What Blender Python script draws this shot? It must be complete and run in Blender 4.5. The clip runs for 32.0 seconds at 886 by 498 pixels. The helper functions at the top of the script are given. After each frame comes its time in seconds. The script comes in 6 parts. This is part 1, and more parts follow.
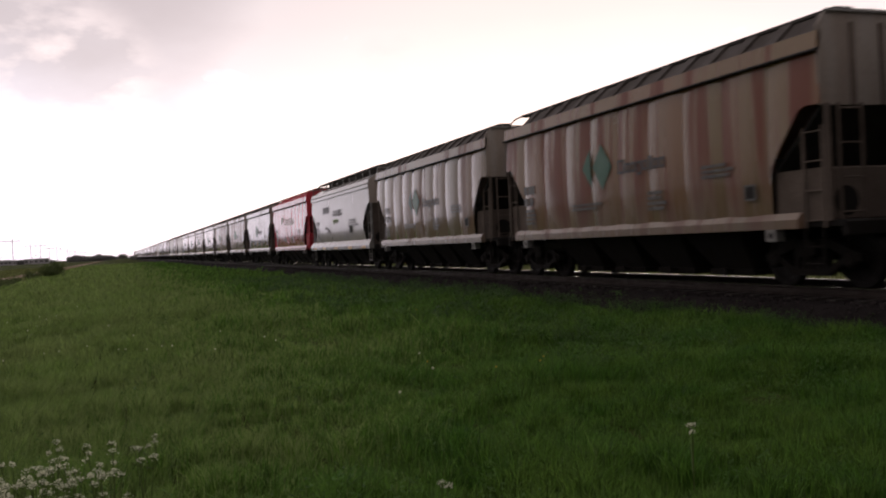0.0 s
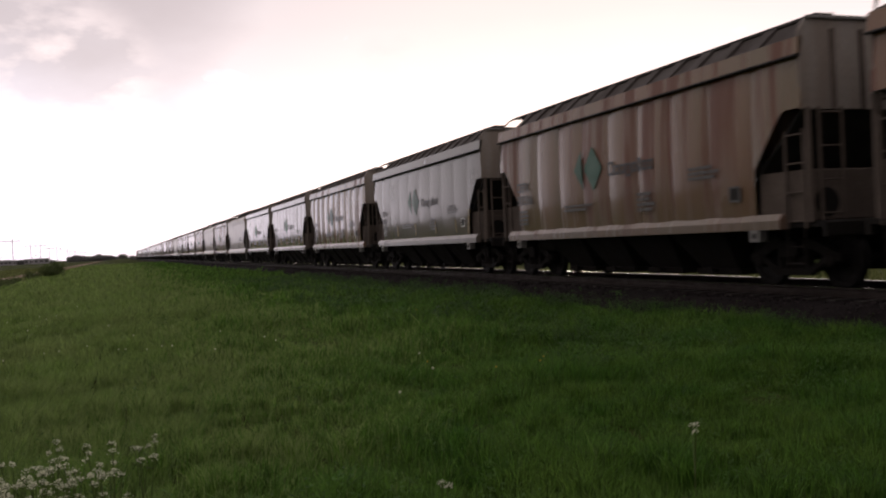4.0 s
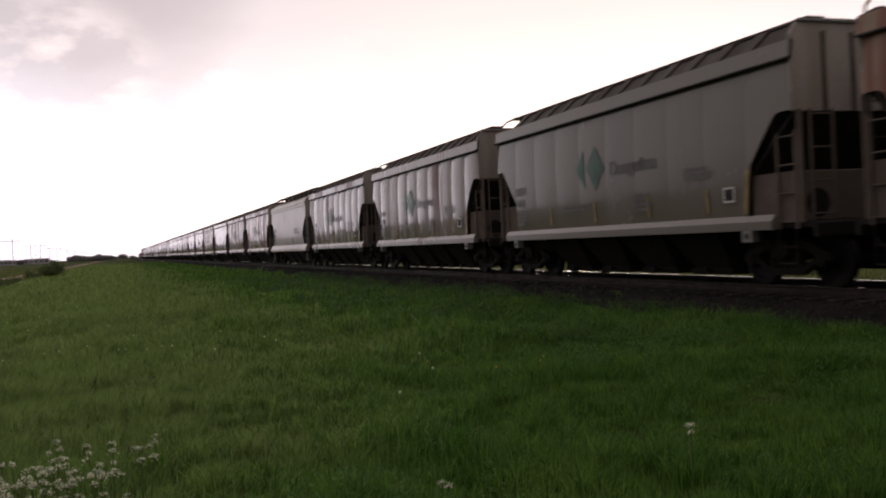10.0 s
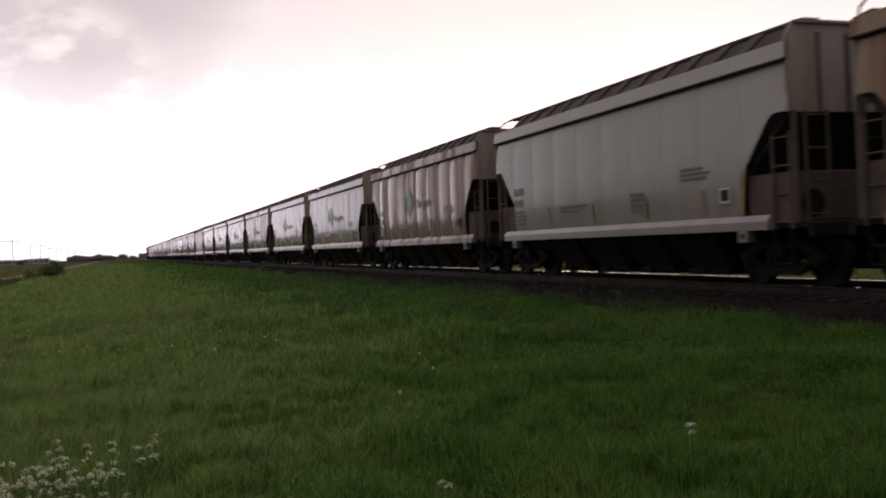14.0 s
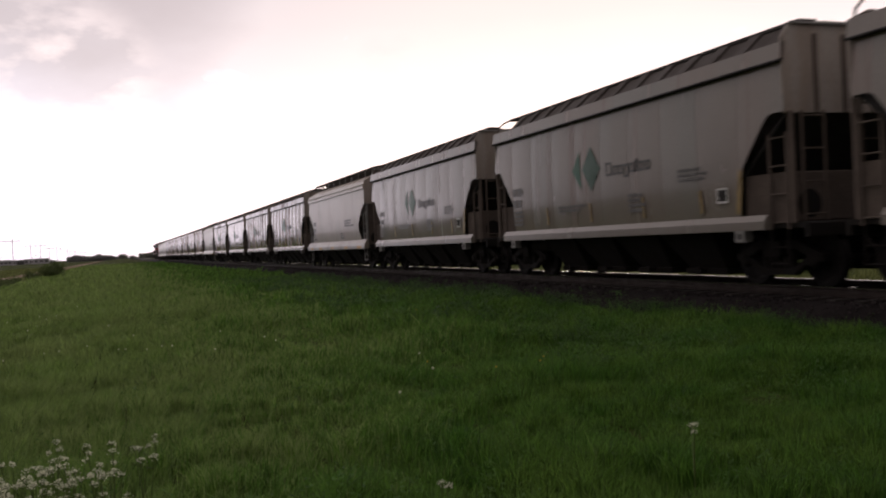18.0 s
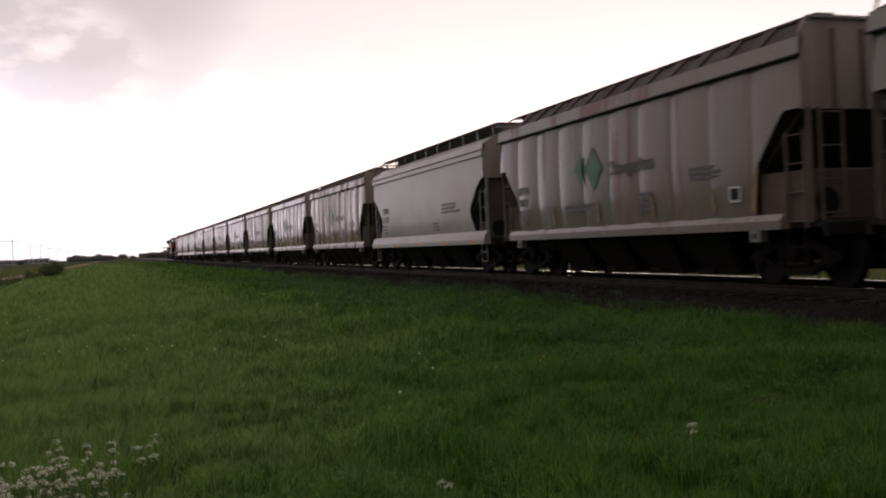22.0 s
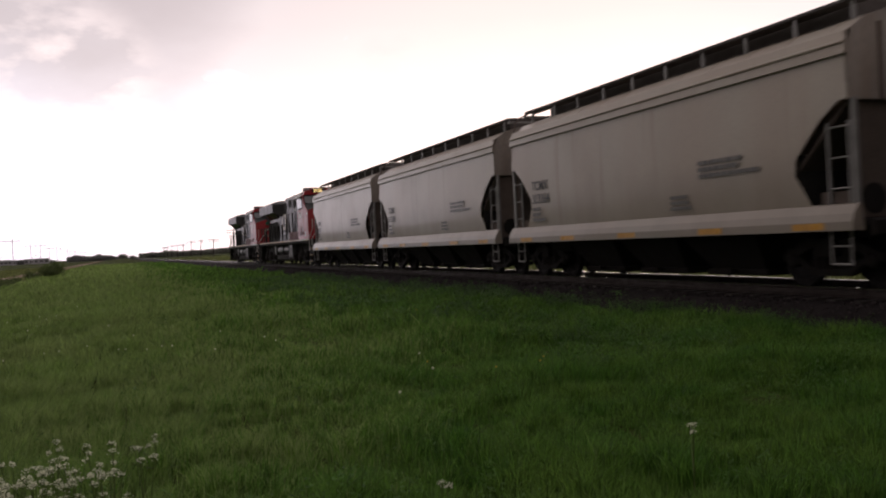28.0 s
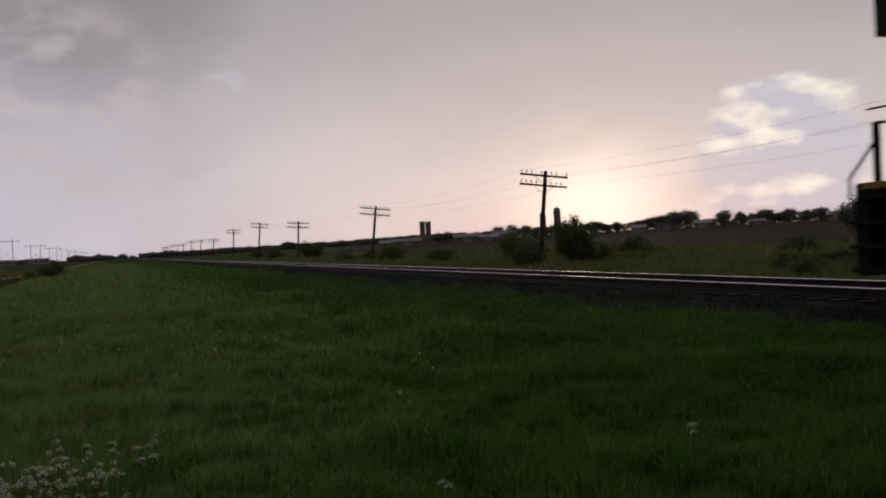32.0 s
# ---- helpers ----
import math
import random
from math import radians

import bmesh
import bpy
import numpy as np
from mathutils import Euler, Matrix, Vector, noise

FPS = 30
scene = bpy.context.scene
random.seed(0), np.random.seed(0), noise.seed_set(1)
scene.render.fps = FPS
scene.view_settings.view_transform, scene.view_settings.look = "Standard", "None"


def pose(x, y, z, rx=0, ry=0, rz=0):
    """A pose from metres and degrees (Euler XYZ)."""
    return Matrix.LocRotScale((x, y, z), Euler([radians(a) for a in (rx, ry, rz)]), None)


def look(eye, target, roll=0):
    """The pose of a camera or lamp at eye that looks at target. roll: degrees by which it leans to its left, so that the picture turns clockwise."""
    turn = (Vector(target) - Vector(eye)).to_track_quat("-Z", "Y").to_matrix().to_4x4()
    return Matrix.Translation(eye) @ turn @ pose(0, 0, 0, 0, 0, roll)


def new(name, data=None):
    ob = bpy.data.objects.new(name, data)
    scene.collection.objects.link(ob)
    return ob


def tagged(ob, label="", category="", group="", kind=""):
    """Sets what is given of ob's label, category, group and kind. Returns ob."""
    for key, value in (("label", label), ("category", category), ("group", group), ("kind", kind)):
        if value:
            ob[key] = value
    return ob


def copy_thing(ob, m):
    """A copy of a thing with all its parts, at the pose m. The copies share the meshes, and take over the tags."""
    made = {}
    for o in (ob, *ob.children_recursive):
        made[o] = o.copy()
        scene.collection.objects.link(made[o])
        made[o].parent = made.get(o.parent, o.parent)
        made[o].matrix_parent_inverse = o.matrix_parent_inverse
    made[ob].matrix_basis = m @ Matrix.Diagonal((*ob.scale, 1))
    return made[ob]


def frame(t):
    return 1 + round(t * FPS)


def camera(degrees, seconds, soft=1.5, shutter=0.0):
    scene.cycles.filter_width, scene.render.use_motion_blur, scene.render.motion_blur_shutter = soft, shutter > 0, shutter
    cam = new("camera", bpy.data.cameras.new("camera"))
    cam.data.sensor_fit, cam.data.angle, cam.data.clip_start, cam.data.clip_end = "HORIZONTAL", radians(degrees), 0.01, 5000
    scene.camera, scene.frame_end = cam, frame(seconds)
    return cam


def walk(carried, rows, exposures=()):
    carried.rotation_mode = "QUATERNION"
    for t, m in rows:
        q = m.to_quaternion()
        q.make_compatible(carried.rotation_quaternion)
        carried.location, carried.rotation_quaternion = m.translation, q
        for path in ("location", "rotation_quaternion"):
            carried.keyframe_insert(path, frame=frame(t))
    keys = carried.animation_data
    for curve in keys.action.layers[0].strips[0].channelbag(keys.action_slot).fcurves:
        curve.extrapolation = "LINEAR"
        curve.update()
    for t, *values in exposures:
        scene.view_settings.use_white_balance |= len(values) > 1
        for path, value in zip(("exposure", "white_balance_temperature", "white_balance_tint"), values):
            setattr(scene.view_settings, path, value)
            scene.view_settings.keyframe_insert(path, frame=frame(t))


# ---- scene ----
from bpy import data as D

# The track runs along +Y; z = 0 is the top of the rails. The camera stands on the verge.
TRACK_X = 12.04
PITCH = 13.92         # coupled length of a hopper car
GAUGE = 0.7525        # half distance of the rail heads

cam = camera(50.93, 32.0, soft=2.0, shutter=0.18)
EYE = pose(0, 0, 1.055, 90 - 0.416, 2.727, -19.287)
walk(cam, [(0, EYE), (32, EYE)],
     exposures=[(0, 0.0, 6800, 12), (28.5, 0.0, 6800, 12), (29.5, -0.06, 6800, 12), (30.0, -0.13, 6750, 12), (30.5, -0.27, 6700, 11.5), (31.0, -0.47, 6600, 11), (31.5, -0.84, 6500, 10.5), (32.0, -1.22, 6450, 10)])

# ---- sky and sun ----
SUN_AZ, SUN_EL = 28.5, 1.3      # degrees right of the track, above the horizon


def sky():
    w = D.worlds.new("sky")
    scene.world = w
    w.use_nodes = True
    nt = w.node_tree
    nt.nodes.clear()
    N, L = nt.nodes.new, nt.links.new

    def math_(op, a, b=None, clamp=False):
        n = N("ShaderNodeMath")
        n.operation, n.use_clamp = op, clamp
        for i, v in enumerate((a, b)):
            if v is None:
                continue
            if isinstance(v, (int, float)):
                n.inputs[i].default_value = v
            else:
                L(v, n.inputs[i])
        return n.outputs[0]

    def mix(f, a, b, mode="MIX"):
        n = N("ShaderNodeMix")
        n.data_type, n.blend_type = "RGBA", mode
        for i, v in ((0, f), (6, a), (7, b)):
            if isinstance(v, (int, float)):
                n.inputs[i].default_value = v
            elif isinstance(v, tuple):
                n.inputs[i].default_value = (*v, 1)
            else:
                L(v, n.inputs[i])
        return n.outputs[2]

    def ramp(v, *stops):
        n = N("ShaderNodeValToRGB")
        el = n.color_ramp.elements
        while len(el) < len(stops):
            el.new(0.5)
        for e, (p, c) in zip(el, stops):
            e.position, e.color = p, (*c, 1) if isinstance(c, tuple) else (c, c, c, 1)
        L(v, n.inputs[0])
        return n.outputs[0]

    co = N("ShaderNodeTexCoord").outputs["Generated"]
    sep = N("ShaderNodeSeparateXYZ")
    L(co, sep.inputs[0])
    up = math_("MAXIMUM", sep.outputs[2], 0.0)
    az, el = radians(SUN_AZ), radians(SUN_EL)
    sunv = (math.sin(az) * math.cos(el), math.cos(az) * math.cos(el), math.sin(el))
    dot = N("ShaderNodeVectorMath")
    dot.operation = "DOT_PRODUCT"
    L(co, dot.inputs[0])
    dot.inputs[1].default_value = sunv
    d = math_("MAXIMUM", dot.outputs["Value"], 0.0)
    # clouds, flattened towards the horizon
    den = math_("ADD", up, 0.12)
    cx, cy = math_("DIVIDE", sep.outputs[0], den), math_("DIVIDE", sep.outputs[1], den)
    comb = N("ShaderNodeCombineXYZ")
    L(cx, comb.inputs[0]), L(cy, comb.inputs[1])

    def cloud(scale, detail, seed):
        n = N("ShaderNodeTexNoise")
        n.noise_dimensions = "4D"
        n.inputs["Scale"].default_value, n.inputs["Detail"].default_value = scale, detail
        n.inputs["W"].default_value = seed
        L(comb.outputs[0], n.inputs["Vector"])
        return n.outputs["Fac"]

    def puff(scale, detail, seed):
        mp = N("ShaderNodeMapping")
        mp.inputs["Scale"].default_value, mp.inputs["Location"].default_value = (1, 1, 2.2), (seed, 0, 0)
        L(co, mp.inputs[0])
        n = N("ShaderNodeTexNoise")
        n.inputs["Scale"].default_value, n.inputs["Detail"].default_value = scale, detail
        L(mp.outputs[0], n.inputs["Vector"])
        return n.outputs["Fac"]

    def toward(az, el, lo, hi):
        """1 towards a direction, falling to 0: for the cloud masses."""
        a, e = radians(az), radians(el)
        n = N("ShaderNodeVectorMath")
        n.operation = "DOT_PRODUCT"
        L(co, n.inputs[0])
        n.inputs[1].default_value = (math.sin(a) * math.cos(e), math.cos(a) * math.cos(e), math.sin(e))
        m = N("ShaderNodeMapRange")
        m.interpolation_type = "SMOOTHSTEP"
        m.inputs[1].default_value, m.inputs[2].default_value = math.cos(radians(lo)), math.cos(radians(hi))
        L(n.outputs["Value"], m.inputs[0])
        return m.outputs[0]

    def bump_up(fac, noise_out, amount):
        """A mask with ragged edges."""
        return math_("ADD", fac, math_("MULTIPLY", math_("SUBTRACT", noise_out, 0.5), amount))

    big, fine = cloud(0.42, 5, 3.1), cloud(1.3, 6, 7.7)
    nish = N("ShaderNodeTexSky")
    nish.sky_type, nish.sun_disc = "NISHITA", False
    nish.sun_elevation, nish.sun_rotation = radians(SUN_EL), radians(SUN_AZ)
    blue = mix(1.0, nish.outputs[0], (0.02, 0.02, 0.02), "MULTIPLY")
    # thin overcast, bright and pinkish round the low sun; unseen sky behind and overhead darkened to dim the near sides
    veil = ramp(d, (0.0, (0.095, 0.093, 0.10)), (0.55, (0.33, 0.32, 0.37)), (0.70, (0.92, 0.88, 1.00)), (0.80, (1.26, 1.20, 1.42)), (0.90, (1.36, 1.24, 1.36)), (0.97, (1.66, 1.47, 1.46)))
    high = ramp(up, (0.05, 0.0), (0.13, 0.26), (0.23, 0.56), (0.50, 1.0))
    body = mix(high, veil, (0.51, 0.46, 0.47))
    # rain cloud high over the far end of the track
    cl = bump_up(toward(-2, 20, 13, 4), puff(7.0, 6, 9.0), 1.0)
    body = mix(ramp(cl, (0.10, 0.0), (0.95, 0.9)), body, (0.62, 0.55, 0.59))
    body = mix(math_("MULTIPLY", toward(-3, 9.0, 7, 2), ramp(puff(16.0, 6, 3.0), (0.46, 0.0), (0.62, 0.75))), body, (1.25, 1.08, 1.10))
    # soft mottling
    body = mix(ramp(puff(4.0, 5, 2.0), (0.42, 0.0), (0.75, 0.25)), body, (0.80, 0.73, 0.78))
    # break in the cloud beside the sun: blue-grey with bright rims
    brk = ramp(bump_up(toward(39.5, 4.2, 6.6, 0.5), puff(11.0, 5, 4.0), 1.5), (0.30, 0.0), (0.55, 1.0))
    rims = mix(ramp(puff(17.0, 7, 1.3), (0.50, 0.0), (0.70, 1.0)), (1.22, 1.18, 1.36), (2.4, 2.2, 1.85))
    body = mix(math_("MULTIPLY", brk, 0.9), body, rims)
    glow = math_("POWER", d, 420.0)
    warm = mix(1.0, mix(glow, (0, 0, 0), (0.95, 0.84, 0.55)), body, "ADD")
    out = mix(1.0, warm, blue, "ADD")
    bg, wo = N("ShaderNodeBackground"), N("ShaderNodeOutputWorld")
    bg.inputs["Strength"].default_value = 1.0
    L(out, bg.inputs[0]), L(bg.outputs[0], wo.inputs[0])
    lamp = D.lights.new("sun", "SUN")
    lamp.energy, lamp.angle, lamp.color = 0.5, radians(12), (1.0, 0.86, 0.68)
    new("sun", lamp).matrix_world = look((0, 0, 0), tuple(-c for c in sunv))


sky()

# ---- materials ----
def material(name, colour, rough=0.6, metal=0.0, vary=0.25, scale=6.0, fine=60.0, bump=0.15, second=None, stretch=(1, 1, 1), spec=0.5, per_object=0.0, island=0.0, dirt=None, coat=0.0):
    """Base colour with variation at two scales, relief, and an optional second colour in patches."""
    m = D.materials.new(name)
    m.use_nodes = True
    nt = m.node_tree
    N, L = nt.nodes.new, nt.links.new
    b = nt.nodes["Principled BSDF"]
    b.inputs["Roughness"].default_value, b.inputs["Metallic"].default_value = rough, metal
    b.inputs["Specular IOR Level"].default_value = spec
    b.inputs["Coat Weight"].default_value, b.inputs["Coat Roughness"].default_value, b.inputs["Coat IOR"].default_value = coat, 0.10, 1.5
    co = N("ShaderNodeTexCoord").outputs["Object"]
    mp = N("ShaderNodeMapping")
    mp.inputs["Scale"].default_value = stretch
    L(co, mp.inputs[0])

    def noise_(s, detail):
        n = N("ShaderNodeTexNoise")
        n.inputs["Scale"].default_value, n.inputs["Detail"].default_value = s, detail
        L(mp.outputs[0], n.inputs["Vector"])
        return n.outputs["Fac"]

    a, f = noise_(scale, 5), noise_(fine, 3)

    def mixc(fac, x, y, mode="MIX"):
        n = N("ShaderNodeMix")
        n.data_type, n.blend_type = "RGBA", mode
        for i, v in ((0, fac), (6, x), (7, y)):
            if isinstance(v, (int, float)):
                n.inputs[i].default_value = v
            elif isinstance(v, tuple):
                n.inputs[i].default_value = (*v, 1)
            else:
                L(v, n.inputs[i])
        return n.outputs[2]

    def ramp(v, lo, hi, p0=0.3, p1=0.7):
        n = N("ShaderNodeMapRange")
        for i, x in ((1, p0), (2, p1), (3, lo), (4, hi)):
            n.inputs[i].default_value = x
        L(v, n.inputs[0])
        return n.outputs[0]

    other = second or tuple(c * (1 - vary) for c in colour)
    col = mixc(ramp(a, 0, 1), colour, other)
    col = mixc(ramp(f, 0, vary * 1.2), col, tuple(c * 0.45 for c in colour))
    if dirt:
        col = mixc(ramp(noise_(scale * 0.35, 6), 0, 0.7, 0.48, 0.7), col, dirt)
    if per_object or island:
        src = N("ShaderNodeObjectInfo").outputs["Random"] if per_object else N("ShaderNodeNewGeometry").outputs["Random Per Island"]
        hsv = N("ShaderNodeHueSaturation")
        amount = per_object or island
        L(ramp(src, 1 - amount, 1 + amount, 0, 1), hsv.inputs["Value"])
        L(col, hsv.inputs["Color"])
        col = hsv.outputs[0]
    L(col, b.inputs["Base Color"])
    L(ramp(a, max(rough - 0.12, 0.02), min(rough + 0.12, 1)), b.inputs["Roughness"])
    if bump:
        n = N("ShaderNodeBump")
        n.inputs["Strength"].default_value, n.inputs["Distance"].default_value = bump, 0.02
        L(f, n.inputs["Height"])
        L(n.outputs[0], b.inputs["Normal"])
    return m


def leafy(name, colour, second, translucent=0.35, island=0.35, rough=0.55, spec=0.25, patch=1.3):
    """Leaves and blades: diffuse, a little gloss, and light through them."""
    m = material(name, colour, rough=rough, vary=0.2, scale=patch, fine=0.35, bump=0, second=second, island=island, spec=spec)
    nt = m.node_tree
    N, L = nt.nodes.new, nt.links.new
    b, out = nt.nodes["Principled BSDF"], nt.nodes["Material Output"]
    t, mx = N("ShaderNodeBsdfTranslucent"), N("ShaderNodeMixShader")
    L(b.inputs["Base Color"].links[0].from_socket, t.inputs[0])
    mx.inputs[0].default_value = translucent
    L(b.outputs[0], mx.inputs[1]), L(t.outputs[0], mx.inputs[2]), L(mx.outputs[0], out.inputs[0])
    return m


def car_paint(name, colour, rust, streak=0.4, faded=0.3, rough=0.16, rust_colour=(0.16, 0.045, 0.03), width=2.2, coat=0.34):
    """Weathered car side: rust runs that start at the top and fade downwards, grime low down."""
    m = D.materials.new(name)
    m.use_nodes = True
    nt = m.node_tree
    N, L = nt.nodes.new, nt.links.new
    b = nt.nodes["Principled BSDF"]
    b.inputs["Specular IOR Level"].default_value = 0.45
    b.inputs["Coat Weight"].default_value, b.inputs["Coat Roughness"].default_value, b.inputs["Coat IOR"].default_value = coat, 0.06, 1.5
    co = N("ShaderNodeTexCoord").outputs["Object"]
    info = N("ShaderNodeObjectInfo").outputs["Random"]

    def math_(op, x, y=None, clamp=False):
        n = N("ShaderNodeMath")
        n.operation, n.use_clamp = op, clamp
        for i, v in enumerate((x, y)):
            if v is None:
                continue
            if isinstance(v, (int, float)):
                n.inputs[i].default_value = v
            else:
                L(v, n.inputs[i])
        return n.outputs[0]

    def mixc(fac, x, y):
        n = N("ShaderNodeMix")
        n.data_type = "RGBA"
        for i, v in ((0, fac), (6, x), (7, y)):
            if isinstance(v, (int, float)):
                n.inputs[i].default_value = v
            elif isinstance(v, tuple):
                n.inputs[i].default_value = (*v, 1)
            else:
                L(v, n.inputs[i])
        return n.outputs[2]

    def rng(v, p0, p1, lo=0.0, hi=1.0):
        n = N("ShaderNodeMapRange")
        for i, x in ((1, p0), (2, p1), (3, lo), (4, hi)):
            n.inputs[i].default_value = x
        L(v, n.inputs[0])
        return n.outputs[0]

    sep = N("ShaderNodeSeparateXYZ")
    L(co, sep.inputs[0])
    seed = math_("MULTIPLY", info, 137.0)

    def field(sy, sz, detail, off):
        c = N("ShaderNodeCombineXYZ")
        L(math_("MULTIPLY", sep.outputs[1], sy), c.inputs[0])
        L(math_("MULTIPLY", sep.outputs[2], sz), c.inputs[1])
        L(math_("ADD", seed, off), c.inputs[2])
        n = N("ShaderNodeTexNoise")
        n.inputs["Scale"].default_value, n.inputs["Detail"].default_value = 1.0, detail
        L(c.outputs[0], n.inputs["Vector"])
        return n.outputs["Fac"]

    run = field(width, 0.10, 3, 0.0)               # long vertical runs
    run2 = field(width * 4, 0.25, 2, 21.0)
    drop = rng(field(width * 1.2, 0.0, 2, 55.0), 0.3, 0.7, 1.4, 4.2)   # how far a run gets down
    fade = rng(math_("SUBTRACT", math_("SUBTRACT", 4.1, sep.outputs[2]), drop), -0.5, 0.9, 1.0, 0.12)
    s = math_("ADD", math_("MULTIPLY", run, 0.7), math_("MULTIPLY", run2, 0.3))
    lo = 0.64 - 0.2 * streak
    rustf = math_("MULTIPLY", rng(s, lo, lo + 0.10), fade)
    rustf = math_("MULTIPLY", rustf, rust, True)
    patch = field(0.8, 0.8, 5, 80.0)
    fine = field(30.0, 30.0, 3, 90.0)
    pale = tuple(c * 0.72 for c in colour)
    col = mixc(rng(patch, 0.35, 0.7, 0, faded), colour, pale)
    wash = mixc(rng(field(0.55, 0.06, 4, 33.0), 0.36, 0.62, 0, 0.85 * rust), col, tuple(0.45 * c + 0.55 * r for c, r in zip(colour, (0.30, 0.115, 0.065))))
    col = mixc(rustf, wash, rust_colour)
    # road grime rises from the sill
    g = rng(math_("ADD", sep.outputs[2], math_("MULTIPLY", field(1.5, 0.8, 4, 12.0), -1.1)), 0.5, 1.9, 0.6, 0.0)
    col = mixc(g, col, (0.14, 0.12, 0.10))
    col = mixc(rng(fine, 0.45, 0.75, 0, 0.18), col, tuple(c * 0.4 for c in colour))
    L(col, b.inputs["Base Color"])
    L(rng(math_("ADD", patch, rustf), 0.5, 1.25, rough, 0.62), b.inputs["Roughness"])
    n = N("ShaderNodeBump")
    n.inputs["Strength"].default_value, n.inputs["Distance"].default_value = 0.05, 0.03
    L(math_("ADD", field(1.6, 0.5, 2, 61.0), math_("MULTIPLY", fine, 0.04)), n.inputs["Height"])
    L(n.outputs[0], b.inputs["Normal"])
    return m


GRASS_A = leafy("lush_grass_blades", (0.066, 0.176, 0.024), (0.138, 0.245, 0.044), 0.55, 0.6, 0.5, 0.3, 1.6)
# Blade colour paled and yellowed to stand for glare over the open verge.
GRASS_GLARE = leafy("glare_paled_blades", (0.185, 0.295, 0.070), (0.26, 0.34, 0.118), 0.55, 0.4, 0.5, 0.35, 0.8)
GRASS_FAR = leafy("grass_far", (0.19, 0.215, 0.075), (0.15, 0.18, 0.065), 0.5)
LEAF = leafy("leaves", (0.09, 0.13, 0.042), (0.12, 0.155, 0.055), 0.5)
# Leaf colour paled to stand for distance haze.
LEAF_FAR = leafy("haze_paled_leaves", (0.23, 0.235, 0.20), (0.27, 0.27, 0.23), 0.5)
STEM = leafy("green_stem", (0.08, 0.13, 0.03), (0.11, 0.14, 0.05), 0.2)
PETAL = leafy("white_petals", (0.90, 0.90, 0.74), (0.82, 0.84, 0.64), 0.5, 0.15)
YELLOW_PETAL = leafy("yellow_petals", (0.7, 0.5, 0.05), (0.6, 0.4, 0.04), 0.4, 0.15)
SOIL = material("verge_soil", (0.05, 0.075, 0.018), 1.0, spec=0.02, vary=0.35, scale=0.25, fine=3, bump=0.5, second=(0.05, 0.06, 0.02), dirt=(0.06, 0.05, 0.025))
FIELD = material("ploughed_field", (0.034, 0.024, 0.02), 1.0, spec=0.02, vary=0.3, scale=0.03, fine=0.5, bump=0.4, second=(0.04, 0.03, 0.02))
STUBBLE = material("dry_lane", (0.27, 0.20, 0.15), 1.0, spec=0.02, vary=0.3, scale=0.2, fine=3, bump=0.4, second=(0.19, 0.15, 0.10))
BALLAST = material("ballast", (0.022, 0.018, 0.018), 0.95, spec=0.06, vary=0.4, scale=2, fine=18, bump=0.9, second=(0.014, 0.012, 0.012))
STONE = material("ballast_stone", (0.040, 0.033, 0.034), 0.9, spec=0.08, vary=0.4, scale=8, fine=40, bump=0.3, island=0.5)
TIE = material("creosoted_tie", (0.03, 0.023, 0.018), 0.85, vary=0.5, scale=3, fine=40, bump=0.5, stretch=(0.3, 4, 4), per_object=0.3)
RAIL = material("rail_rust", (0.035, 0.023, 0.019), 0.7, 0.3, vary=0.3, scale=4, fine=60)
RAIL_TOP = material("rail_head", (0.80, 0.78, 0.77), 0.13, 1.0, vary=0.15, scale=2, fine=60, bump=0)
WOOD_POLE = material("weathered_pole", (0.075, 0.055, 0.045), 0.9, vary=0.4, scale=3, fine=30, bump=0.5, stretch=(4, 4, 0.3))
GLASS_INS = material("insulator", (0.10, 0.13, 0.13), 0.25, vary=0.2)
WIRE = material("wire", (0.06, 0.055, 0.05), 0.6, 0.4)
CONCRETE = material("silo_concrete", (0.22, 0.21, 0.20), 0.9, vary=0.2, scale=0.3, fine=2, bump=0.2)
TIN = material("barn_roof", (0.24, 0.23, 0.24), 0.6, 0.1, vary=0.2, scale=0.2, fine=2, per_object=0.2)
BARN = material("barn_wall", (0.28, 0.25, 0.24), 0.9, vary=0.3, scale=0.2, fine=2, per_object=0.4)
# Pale bluish grey, with distance haze put into the colour.
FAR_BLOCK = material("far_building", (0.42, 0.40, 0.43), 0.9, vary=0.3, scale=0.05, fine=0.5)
BLACK = material("underframe_black", (0.013, 0.0115, 0.011), 0.75, spec=0.16, vary=0.4, scale=3, fine=30, second=(0.025, 0.021, 0.018))
STEEL_DARK = material("truck_steel", (0.010, 0.0085, 0.008), 0.75, 0.0, spec=0.12, vary=0.4, scale=5, fine=40, second=(0.017, 0.013, 0.011))
WHEEL_M = material("wheel_steel", (0.012, 0.010, 0.010), 0.7, 0.0, spec=0.15, vary=0.3, scale=5, fine=40)

